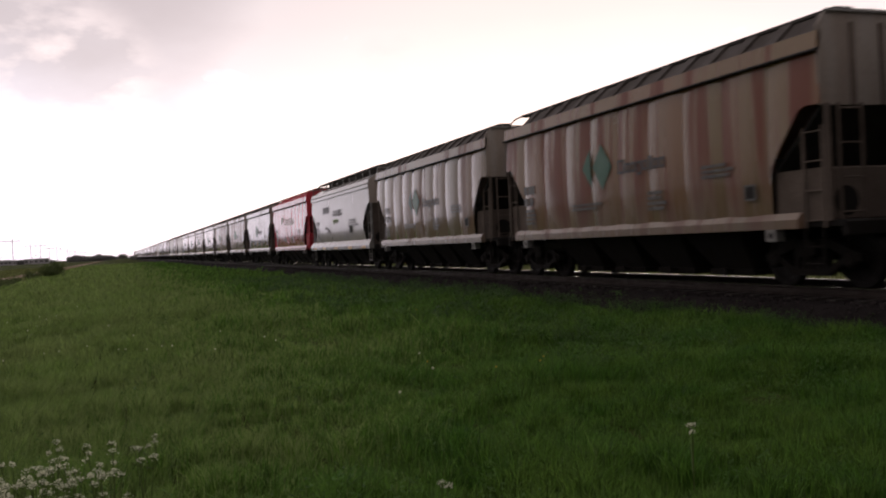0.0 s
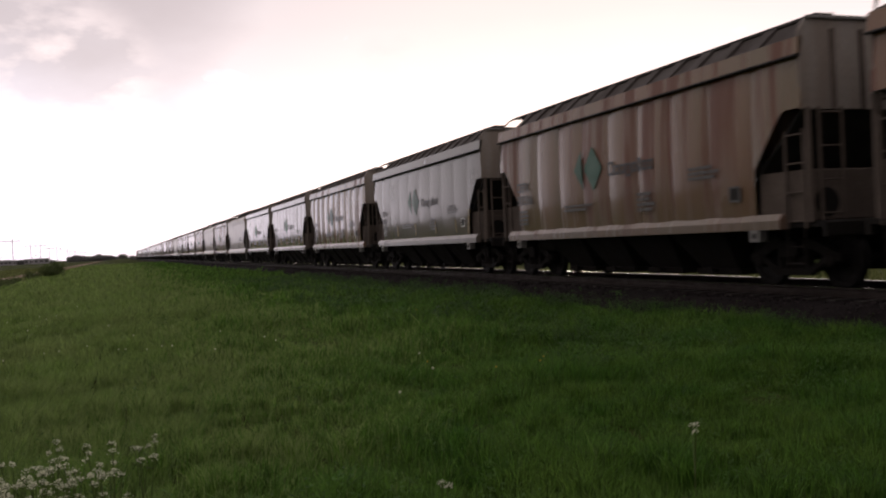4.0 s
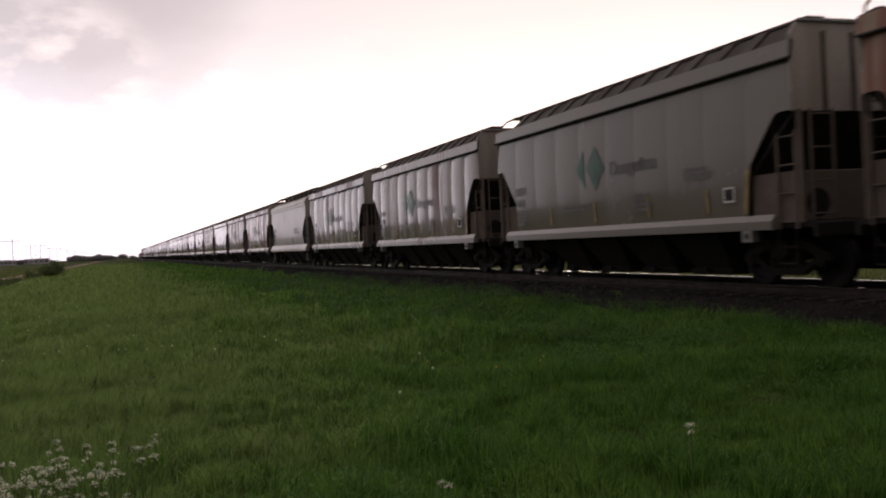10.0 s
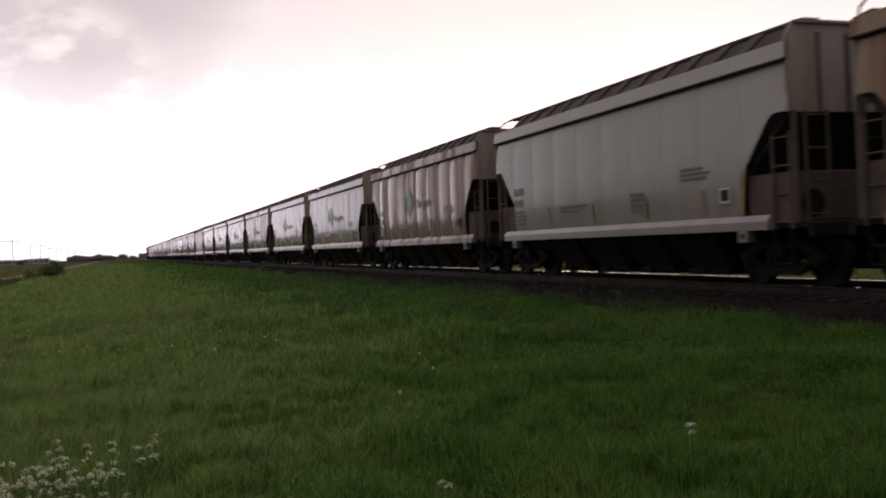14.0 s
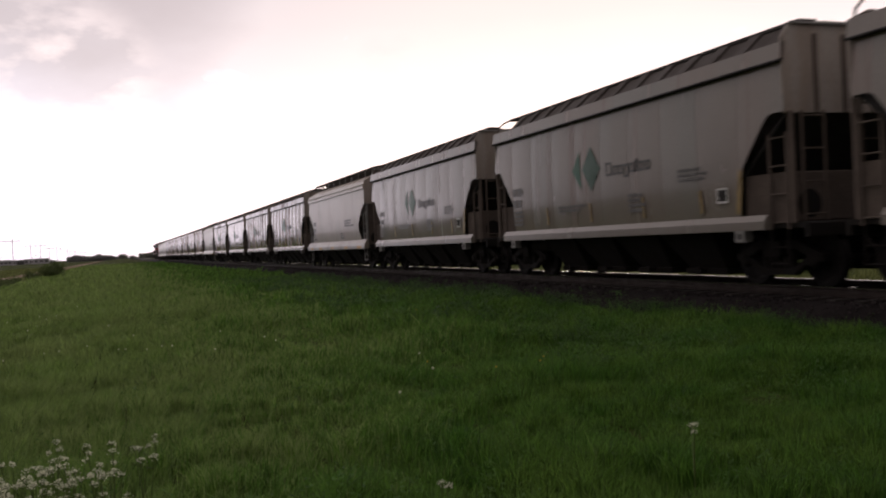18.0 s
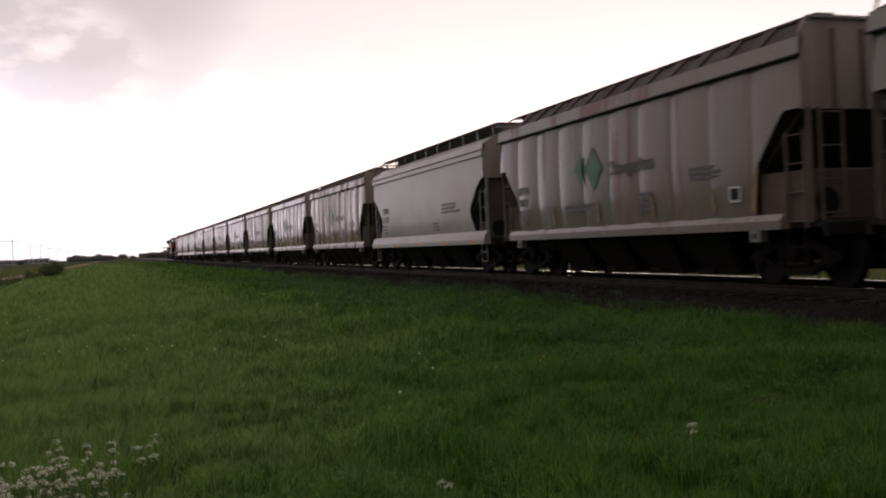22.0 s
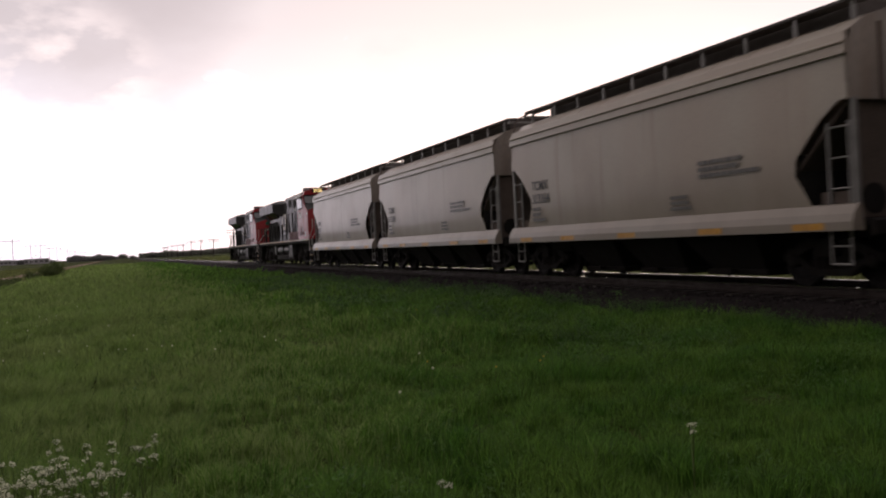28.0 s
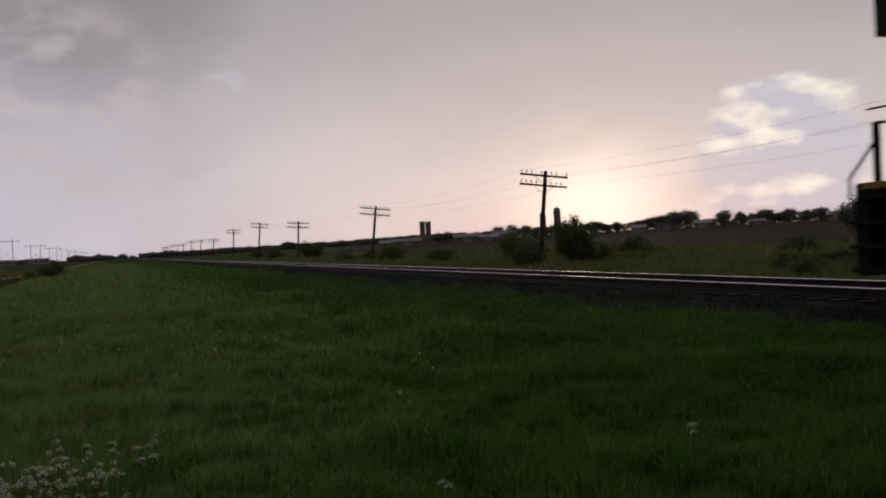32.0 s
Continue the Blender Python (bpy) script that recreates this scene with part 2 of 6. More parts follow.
# ---- mesh helpers ----
class Geo:
    """A mesh in the making: points and faces."""

    def __init__(self):
        self.v, self.f = [], []

    def add(self, pts, faces):
        n = len(self.v)
        self.v += [tuple(p) for p in pts]
        self.f += [tuple(n + i for i in f) for f in faces]
        return self

    def box(self, x0, x1, y0, y1, z0, z1, c=0.0):
        """A box; c: chamfer of the four edges along its longest side."""
        if c <= 0:
            return self.add([(x, y, z) for x in (x0, x1) for y in (y0, y1) for z in (z0, z1)],
                            [(0, 1, 3, 2), (4, 6, 7, 5), (0, 4, 5, 1), (2, 3, 7, 6), (0, 2, 6, 4), (1, 5, 7, 3)])
        lo, hi = (x0, y0, z0), (x1, y1, z1)
        ax = max(range(3), key=lambda i: hi[i] - lo[i])
        a, b = [i for i in range(3) if i != ax]
        c = min(c, 0.45 * (hi[a] - lo[a]), 0.45 * (hi[b] - lo[b]))
        ring = [(lo[a] + c, lo[b]), (hi[a] - c, lo[b]), (hi[a], lo[b] + c), (hi[a], hi[b] - c), (hi[a] - c, hi[b]), (lo[a] + c, hi[b]), (lo[a], hi[b] - c), (lo[a], lo[b] + c)]
        pts = []
        for e in (lo[ax], hi[ax]):
            for u, w in ring:
                p = [0, 0, 0]
                p[ax], p[a], p[b] = e, u, w
                pts.append(p)
        return self.add(pts, [tuple(range(7, -1, -1)), tuple(range(8, 16))] + [(i, (i + 1) % 8, 8 + (i + 1) % 8, 8 + i) for i in range(8)])

    def prism(self, poly, x0, x1, axis=0):
        """A polygon in the two other axes, drawn out along axis."""
        n, pts = len(poly), []
        a, b = [i for i in range(3) if i != axis]
        for e in (x0, x1):
            for u, w in poly:
                p = [0, 0, 0]
                p[axis], p[a], p[b] = e, u, w
                pts.append(p)
        return self.add(pts, [tuple(range(n - 1, -1, -1)), tuple(range(n, 2 * n))] + [(i, (i + 1) % n, n + (i + 1) % n, n + i) for i in range(n)])

    def tube(self, p0, p1, r, n=8, r1=None, caps=True):
        p0, p1 = Vector(p0), Vector(p1)
        q = (p1 - p0).to_track_quat("Z", "Y")
        ring = [q @ Vector((math.cos(2 * math.pi * i / n), math.sin(2 * math.pi * i / n), 0)) for i in range(n)]
        r1 = r if r1 is None else r1
        faces = [(i, (i + 1) % n, n + (i + 1) % n, n + i) for i in range(n)]
        if caps:
            faces += [tuple(range(n - 1, -1, -1)), tuple(range(n, 2 * n))]
        return self.add([p0 + r * v for v in ring] + [p1 + r1 * v for v in ring], faces)

    def pipe(self, pts, r, n=6):
        for a, b in zip(pts, pts[1:]):
            self.tube(a, b, r, n)
        return self

    def lathe(self, profile, n=20, axis=0, at=(0, 0, 0)):
        """Rings of (place along axis, radius)."""
        m, pts = len(profile), []
        a, b = [i for i in range(3) if i != axis]
        for s, r in profile:
            for i in range(n):
                p = list(at)
                p[axis] += s
                p[a] += r * math.cos(2 * math.pi * i / n)
                p[b] += r * math.sin(2 * math.pi * i / n)
                pts.append(p)
        faces = [(j * n + i, j * n + (i + 1) % n, (j + 1) * n + (i + 1) % n, (j + 1) * n + i) for j in range(m - 1) for i in range(n)]
        return self.add(pts, faces + [tuple(range(n - 1, -1, -1)), tuple(range((m - 1) * n, m * n))])

    def mesh(self, name, mat, smooth=False, fix=True):
        me = D.meshes.new(name)
        me.from_pydata(self.v, [], self.f)
        if fix:
            bm = bmesh.new()
            bm.from_mesh(me)
            bmesh.ops.recalc_face_normals(bm, faces=bm.faces)
            bm.to_mesh(me)
            bm.free()
        if mat:
            me.materials.append(mat)
        if smooth:
            me.polygons.foreach_set("use_smooth", [True] * len(me.polygons))
            me.set_sharp_from_angle(angle=radians(38))
        return me


def part(name, geo, mat, parent, label="", smooth=False, at=None):
    """One mesh object under a thing or under a part. geo may be a finished mesh."""
    me = geo if isinstance(geo, bpy.types.Mesh) else geo.mesh(name, mat, smooth)
    ob = new(name, me)
    ob.parent = parent
    if at is not None:
        ob.matrix_basis = at
    if label:
        ob["label"] = label
    return ob


def thing(name, label, category, group="", kind="", m=None):
    ob = new(name)
    ob.empty_display_size = 0.3
    if m is not None:
        ob.matrix_basis = m
    return tagged(ob, label, category, group, kind)


def solo(name, geo, mat, label, category="", group="", kind="", smooth=False, m=None):
    """A thing or a piece of the setting that is one mesh."""
    me = geo if isinstance(geo, bpy.types.Mesh) else geo.mesh(name, mat, smooth)
    ob = new(name, me)
    if m is not None:
        ob.matrix_basis = m
    return tagged(ob, label, category, group, kind)


# ---- covered hopper cars ----
HALF = 6.22           # half the length of the side sheets
SIDE = 1.55           # half the width
BEIGE = (0.235, 0.165, 0.088)
GREY = (0.172, 0.163, 0.142)
PALE = (0.248, 0.238, 0.218)
PAINT = {
    "rusty": car_paint("beige_paint_rusty", BEIGE, 0.95, 0.85, rust_colour=(0.18, 0.042, 0.022), width=1.5),
    "streaked": car_paint("beige_paint_streaked", (0.225, 0.165, 0.098), 0.9, 0.78, rust_colour=(0.16, 0.045, 0.02)),
    "light_rust": car_paint("beige_paint_light_rust", (0.210, 0.160, 0.102), 0.8, 0.58, width=1.8),
    "grey": car_paint("grey_paint", GREY, 0.18, 0.15),
    "pale": car_paint("pale_grey_paint", PALE, 0.35, 0.42),
    "pale_rust": car_paint("pale_paint_red_runs", PALE, 0.6, 0.62, rust_colour=(0.165, 0.018, 0.014), width=1.2),
    "lease": car_paint("light_grey_paint", (0.41, 0.365, 0.305), 0.3, 0.22, rust_colour=(0.22, 0.13, 0.09), width=1.4, coat=0.22, rough=0.3),
    "lease_pale": car_paint("pale_lease_paint", (0.45, 0.435, 0.395), 0.2, 0.15, rust_colour=(0.26, 0.2, 0.16), width=1.4, coat=0.22, rough=0.3),
    "white": car_paint("white_paint", (0.42, 0.415, 0.405), 0.2, 0.1),
    "red": car_paint("red_paint", (0.62, 0.045, 0.075), 0.1, 0.1, rust_colour=(0.10, 0.03, 0.03)),
}
ROOF = material("roof_grime", (0.075, 0.063, 0.058), 0.85, vary=0.4, scale=1.5, fine=30, second=(0.05, 0.038, 0.033))
GRATING = material("running_board_steel", (0.07, 0.06, 0.055), 0.7, 0.2, vary=0.3, scale=3, fine=40)
GALV = material("galvanised_steel", (0.30, 0.29, 0.28), 0.5, 0.5, vary=0.3, scale=4, fine=40)
# End paint lifted in colour to offset the dim light on the ends.
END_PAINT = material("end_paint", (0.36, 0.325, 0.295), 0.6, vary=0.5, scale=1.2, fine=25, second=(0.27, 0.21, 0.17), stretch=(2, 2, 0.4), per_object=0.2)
# Car paint darkened for shaded webs and panels; also dull ladders, posts, grab irons.
SHADE_AND_DULL = material("shade_and_dull_paint", (0.15, 0.118, 0.10), 0.85, vary=0.4, scale=1.5, fine=25, second=(0.085, 0.068, 0.06), spec=0.2, per_object=0.2)
END_RED = material("end_red", (0.58, 0.035, 0.06), 0.5, vary=0.3, scale=1.5, fine=25, second=(0.44, 0.028, 0.045))
PALE_GREEN = material("pale_green_marking", (0.22, 0.34, 0.10), 0.6, vary=0.3, scale=5, fine=40, bump=0.02)
# Near-black for painted shade in bays and under chords; also plain black parts.
SHADE_AND_BLACK = material("shade_and_black", (0.018, 0.016, 0.015), 0.8, vary=0.3, scale=2, fine=20)
GREEN_LOGO = material("green_marking", (0.012, 0.125, 0.07), 0.5, vary=0.3, scale=2, fine=30, bump=0.02, coat=0.34, spec=0.5, per_object=0.3)
GREY_MARK = material("grey_marking", (0.15, 0.145, 0.14), 0.6, vary=0.4, scale=6, fine=40, bump=0.02, coat=0.34, spec=0.5)
WORD_MARK = material("faded_word", (0.09, 0.09, 0.092), 0.6, vary=0.4, scale=6, fine=40, bump=0.02, coat=0.34, spec=0.5)
WHITE_MARK = material("white_marking", (0.75, 0.74, 0.72), 0.5, vary=0.2, scale=4, fine=40, bump=0.02, coat=0.34, spec=0.5)
AMBER = material("amber_reflector", (0.62, 0.30, 0.03), 0.35, vary=0.3, scale=4, fine=40, bump=0.02, coat=0.34, spec=0.5)
AMBER_FADED = material("faded_amber", (0.36, 0.24, 0.07), 0.5, vary=0.5, scale=6, fine=30, bump=0.02, coat=0.34, spec=0.5)


def side_strip(y0, y1, top, mat, bulge=0.0, curve=0.0, sill=1.22, smooth_end=False):
    """One sheet of a car side between two seams, cut off at the ends along the bay, bowed outwards."""
    H = HALF + 0.11 if smooth_end else HALF
    if smooth_end:
        edge = [(H - 0.85, sill), (H - 1.22, 1.85), (H - 1.20, 2.10), (H - 0.62, 2.66), (H - 0.20, 2.93), (H, 2.95)]
    else:
        edge = [(H - 1.25, sill), (H - 1.21, 2.02), (H - 0.46, 2.90), (H - 0.34, 2.95), (H, 2.95)]
    poly = edge + [(H, top), (-H, top)] + [(-y, z) for y, z in reversed(edge)]
    bm = bmesh.new()
    bm.faces.new([bm.verts.new((0, y, z)) for y, z in poly])

    def cut(co, no, outer=False):
        bmesh.ops.bisect_plane(bm, geom=bm.verts[:] + bm.edges[:] + bm.faces[:], plane_co=co, plane_no=no, clear_outer=outer)

    cut((0, y1, 0), (0, 1, 0), True)
    cut((0, y0, 0), (0, -1, 0), True)
    n = 6 if bulge else 2
    for k in range(1, n):
        cut((0, y0 + (y1 - y0) * k / n, 0), (0, 1, 0))
    for z in (1.6, 2.0, 2.4, 2.8, 3.2, 3.5):
        cut((0, 0, z), (0, 0, 1))
    back = bmesh.ops.duplicate(bm, geom=bm.verts[:] + bm.edges[:] + bm.faces[:])["geom"]
    inner = {v for v in back if isinstance(v, bmesh.types.BMVert)}
    for v in bm.verts:
        k = min(max((v.co.y - y0) / (y1 - y0), 0), 1)
        v.co.x = -SIDE + 0.03 - bulge * max(math.sin(math.pi * k), 0) ** 0.6 - curve * (1 - ((v.co.z - 2.45) / 1.35) ** 2) + (0.012 if v in inner else 0)
    rim = [e for e in bm.edges if e.is_boundary]
    bmesh.ops.bridge_loops(bm, edges=rim)
    bmesh.ops.recalc_face_normals(bm, faces=bm.faces)
    me = D.meshes.new("side_panel")
    bm.to_mesh(me)
    bm.free()
    me.materials.append(mat)
    me.polygons.foreach_set("use_smooth", [True] * len(me.polygons))
    me.set_sharp_from_angle(angle=radians(40))
    return me


def wheelset():
    g = Geo()
    for s in (-1, 1):
        x = s * GAUGE
        g.lathe([(x - s * 0.07, 0.472), (x - s * 0.05, 0.495), (x - s * 0.03, 0.472), (x + s * 0.065, 0.468), (x + s * 0.065, 0.38), (x + s * 0.03, 0.34), (x + s * 0.03, 0.16), (x + s * 0.08, 0.13), (x + s * 0.08, 0.06)], 24)
    g.tube((-1.05, 0, 0), (1.05, 0, 0), 0.075, 10)
    return g.mesh("wheelset", WHEEL_M, True)


def side_frame(s):
    """Cast truck side frame with its window, spring nest and journal boxes."""
    g = Geo()
    x0, x1 = s * 0.92, s * 1.06
    top = [(-1.12, 0.56), (-0.95, 0.62), (-0.5, 0.80), (0.5, 0.80), (0.95, 0.62), (1.12, 0.56), (1.12, 0.44), (0.92, 0.46), (0.45, 0.66), (-0.45, 0.66), (-0.92, 0.46), (-1.12, 0.44)]
    g.prism(top, x0, x1)
    g.prism([(-0.88, 0.48), (-0.40, 0.20), (0.40, 0.20), (0.88, 0.48), (0.80, 0.55), (0.36, 0.31), (-0.36, 0.31), (-0.80, 0.55)], x0, x1)
    for y in (-0.33, 0.33):
        g.box(min(x0, x1), max(x0, x1), y - 0.05, y + 0.05, 0.28, 0.70)
    for y in (-0.18, 0, 0.18):
        g.tube((s * 0.99, y, 0.30), (s * 0.99, y, 0.52), 0.07, 8)
    for y in (-0.89, 0.89):
        g.lathe([(s * 0.90, 0.13), (s * 1.07, 0.13), (s * 1.10, 0.09)], 12, 0, (0, y, 0.46))
    return g


WHEELSET = wheelset()
FRAMES = {s: side_frame(s).mesh("side_frame", STEEL_DARK) for s in (-1, 1)}
BOLSTER = Geo().box(-1.15, 1.15, -0.2, 0.2, 0.52, 0.80, 0.05).mesh("bolster", STEEL_DARK)


def truck(car, y):
    t = part("truck", BOLSTER, None, car, "cast steel truck with bearings")
    t.location = (0, y, 0)
    for s in (-1, 1):
        part("side_frame", FRAMES[s], None, t)
    for a in (-0.89, 0.89):
        w = part("wheelset", WHEELSET, None, t)
        w.location = (0, a, 0.47)
    return t


def underframe(car, bays):
    """Centre sill, couplers, outlet hoppers, brake gear."""
    part("centre_sill", Geo().box(-0.16, 0.16, -6.6, 6.6, 0.80, 1.10, 0.03), BLACK, car)
    for s in (-1, 1):
        g = Geo().box(-0.11, 0.11, min(s * 6.55, s * 6.95), max(s * 6.55, s * 6.95), 0.80, 0.98, 0.03)
        g.prism([(-0.17, s * 6.92), (0.15, s * 6.92), (0.19, s * 7.08), (0.05, s * 7.14), (0.0, s * 7.04), (-0.16, s * 7.12)], 0.78, 1.0, 2)
        part("coupler", g, STEEL_DARK, car)
        part("air_hose", Geo().pipe([(-0.35, s * 6.6, 0.82), (-0.38, s * 6.85, 0.62), (-0.3, s * 7.0, 0.5), (-0.22, s * 7.08, 0.56)], 0.03), BLACK, car)
    span = 7.6 / bays
    for k in range(bays):
        y = -3.8 + span * (k + 0.5)
        h = span * 0.5
        # each outlet narrows from the sill to a gate
        g = Geo()
        hi = [(-1.45, y - h, 1.14), (1.45, y - h, 1.14), (1.45, y + h, 1.14), (-1.45, y + h, 1.14)]
        lo = [(-0.80, y - h * 0.62, 0.28), (0.80, y - h * 0.62, 0.28), (0.80, y + h * 0.62, 0.28), (-0.80, y + h * 0.62, 0.28)]
        g.add(hi + lo, [(0, 1, 2, 3), (7, 6, 5, 4), (0, 4, 5, 1), (1, 5, 6, 2), (2, 6, 7, 3), (3, 7, 4, 0)])
        hop = part("outlet_hopper", g, BLACK, car)
        gate = Geo().box(-0.86, 0.86, y - h * 0.72, y + h * 0.72, 0.16, 0.28, 0.02)
        gate.tube((-1.02, y, 0.24), (1.02, y, 0.24), 0.035, 8)
        gate.lathe([(-1.04, 0.09), (-1.0, 0.09)], 8, 0, (0, y, 0.24))
        part("outlet_gate", gate, STEEL_DARK, hop)
    part("brake_rod", Geo().tube((-0.5, -4.2, 0.62), (-0.5, 4.2, 0.62), 0.025), BLACK, car)
    part("air_reservoir", Geo().lathe([(-0.55, 0.05), (-0.5, 0.19), (0.5, 0.19), (0.55, 0.05)], 14, 1, (-0.95, 4.35, 0.86)), BLACK, car, smooth=True)


def ladder(car, y, x, z0, z1, w=0.42, along="y", rungs=None, mat=None):
    g = Geo()
    n = rungs or int((z1 - z0) / 0.42)
    for k in (0, w):
        p = (x, y + k) if along == "y" else (x + k, y)
        g.box(p[0] - 0.02, p[0] + 0.02, p[1] - 0.018, p[1] + 0.018, z0, z1)
    lad = part("ladder", g, mat or GALV, car)
    for i in range(n):
        z = z0 + 0.12 + (z1 - z0 - 0.2) * i / max(n - 1, 1)
        q = ((x, y, z), (x, y + w, z)) if along == "y" else ((x, y, z), (x + w, y, z))
        part("rung", Geo().tube(*q, 0.016, 6), mat or GALV, lad)
    return lad


def ends(car, s, tone, smooth_end):
    """One end: upper end sheet, slope sheet in a bay blackened for shade, lower web, posts, platform. The far end's
    roof stops short.
    """
    H = HALF + 0.11 if smooth_end else HALF
    y = s * H
    high = 3.98 if smooth_end else 4.10
    rails = GALV if smooth_end else (END_RED if tone is END_RED else SHADE_AND_DULL)
    web = tone if tone is END_RED else SHADE_AND_DULL
    lo, hi = sorted((y, y - s * 0.05))
    if smooth_end:
        top = [(1.54, high - 0.02), (1.15, 4.20), (0.7, 4.35), (-0.7, 4.35), (-1.15, 4.20), (-1.54, high - 0.02)]
    elif s < 0:
        top = [(1.56, high + 0.08), (1.40, 4.40), (-1.40, 4.40), (-1.56, high + 0.08)]
    else:
        top = [(1.56, high), (1.2, high + 0.16), (-1.2, high + 0.16), (-1.56, high)]
    e = part("end_sheet", Geo().prism([(-1.56, 2.93), (1.56, 2.93), *top], lo, hi, 1), tone, car)
    for x in (-0.90, -0.3, 0.3, 0.90):
        part("end_stiffener", Geo().box(x - 0.03, x + 0.03, min(y, y + s * 0.04), max(y, y + s * 0.04), 2.93, high + 0.14), web, e)
    # Slope sheet coloured dark for the shade inside the bay.
    g = Geo()
    a, b = y - s * 0.06, y - s * 2.05
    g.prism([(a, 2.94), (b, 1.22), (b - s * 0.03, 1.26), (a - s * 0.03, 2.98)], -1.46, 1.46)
    part("slope_sheet", g, SHADE_AND_DULL if smooth_end else SHADE_AND_BLACK, car)
    # lower web box round the bolster, under the dark bay; paint darkened for shade except on red
    w0, w1 = sorted((y - s * 0.05, y - s * (0.75 if smooth_end else 1.24)))
    part("bolster_web", Geo().box(-1.45, 1.45, w0, w1, 1.12, 1.55 if smooth_end else 1.96, 0.02), web, car, "web over the truck, shade put into its paint")
    # Bulkhead blackened as the shade deep in the bay.
    part("bay_bulkhead", Geo().box(-1.42, 1.42, min(y - s * 1.22, y - s * 1.28), max(y - s * 1.22, y - s * 1.28), 1.2, 2.2), SHADE_AND_BLACK, car)
    # A black disc stands for the darkness inside the opening.
    part("round_opening", Geo().lathe([(y - s * 0.055, 0.24), (y - s * 0.035, 0.24), (y - s * 0.03, 0.20)], 18, 1, (-1.08, 0, 1.42)), BLACK, car, "black disc for the shaded round opening")
    p0, p1 = sorted((y - s * 0.9, y + s * 0.32))
    part("end_platform", Geo().box(-1.46, 1.46, p0, p1, 1.02, 1.12, 0.02), BLACK, car)
    for x in (-1.47, 1.47):
        part("corner_post", Geo().box(x - 0.035, x + 0.035, min(y, y + s * 0.07), max(y, y + s * 0.07), 1.1, 2.95), rails, car)
    part("buffer_beam", Geo().box(-1.45, 1.45, *sorted((y + s * 0.24, y + s * 0.34)), 0.86, 1.1, 0.02), BLACK, car)
    if smooth_end:
        # Panel colour darkened for the shade under the end sheet.
        part("end_panel", Geo().box(-1.40, 1.40, *sorted((y - s * 0.10, y - s * 0.14)), 1.12, 2.93), SHADE_AND_DULL, car, "lower end panel, shade put into its paint")
    else:
        ladder(car, y + s * 0.09, -1.30, 1.12, 2.95, 0.46, "x", mat=rails)
    ladder(car, (y - 0.50) if s > 0 else (y + 0.06), -SIDE + 0.05, 1.0, 2.62, 0.44, "y", rungs=4, mat=rails)
    part("sill_step", Geo().pipe([(-1.5, y - s * 0.1, 1.0), (-1.5, y - s * 0.1, 0.42), (-1.5, y - s * 0.52, 0.42), (-1.5, y - s * 0.52, 1.0)], 0.02).pipe([(-1.5, y - s * 0.1, 0.7), (-1.5, y - s * 0.52, 0.7)], 0.016), GALV if smooth_end else STEEL_DARK, car)
    if s > 0:
        g = Geo().pipe([(-1.45, y - 0.02, high), (-1.38, y + 0.02, 4.28), (-1.20, y + 0.04, 4.44), (-1.0, y + 0.02, 4.51)], 0.022)
        g.pipe([(-1.20, y + 0.04, 4.44), (-1.14, y - 0.50, 4.50)], 0.018)
        part("roof_grab_iron", g, SHADE_AND_DULL, car)
    return e


def text_mesh(body, size, mat):
    cu = D.curves.new("lettering", "FONT")
    cu.body, cu.size, cu.extrude, cu.offset = body, size, 0.002, 0.018 * size
    cu.resolution_u = 3
    ob = D.objects.new("lettering", cu)
    me = D.meshes.new_from_object(ob)
    D.objects.remove(ob)
    me.materials.clear()
    me.materials.append(mat)
    return me


def bars(parent, name, x, y, z, w, h, rows, mat, label, length=None):
    """Lettering too small to read, as plain bars, on the near side. y: far end of the text."""
    g = Geo()
    rnd = random.Random(hash((round(y, 2), round(z, 2), rows)) % 9999)
    for r in range(rows):
        zz = z - r * h * 1.55
        wid = w * (rnd.uniform(0.6, 1.0) if rows > 1 else 1.0)
        k = y
        while k > y - wid:
            n = min(h * rnd.uniform(0.8, 2.4), k - (y - wid))
            g.box(x - 0.003, x, k - n, k, zz - h, zz)
            k -= n + h * 0.35
            if n <= 0.005:
                break
    ob = part(name, g, mat, parent, label)
    ob["kind"] = "stuff"
    return ob


def hollow(g, x, y0, y1, z0, z1, t):
    """A plain ring the size of a letter."""
    g.box(x - 0.003, x, y0, y0 + t, z0, z1).box(x - 0.003, x, y1 - t, y1, z0, z1)
    g.box(x - 0.003, x, y0 + t, y1 - t, z0, z0 + t).box(x - 0.003, x, y0 + t, y1 - t, z1 - t, z1)


def logo_double_diamond(car, x, mat, by=0.0):
    """A half and a whole diamond and a word drawn as plain bars."""
    part("half_diamond_mark", Geo().prism([(1.34 + by, 2.60), (0.96 + by, 3.05), (0.92 + by, 2.14)], x - 0.003, x), mat, car, "green half-diamond mark")
    part("diamond_mark", Geo().prism([(0.84 + by, 2.60), (0.42 + by, 3.10), (-0.02 + by, 2.57), (0.42 + by, 2.07)], x - 0.003, x), mat, car, "green diamond mark")
    g = Geo()
    y = by - 0.28
    for w, h0, h1 in ((0.26, 2.36, 2.66), (0.19, 2.36, 2.57), (0.19, 2.36, 2.57), (0.20, 2.28, 2.57), (0.19, 2.36, 2.57), (0.12, 2.36, 2.64), (0.19, 2.36, 2.57), (0.19, 2.36, 2.57)):
        hollow(g, x, y - w, y, h0, h1, 0.05)
        y -= w + 0.045
    part("word_mark", g, WORD_MARK, car, "faded grey word drawn as bars")["kind"] = "stuff"


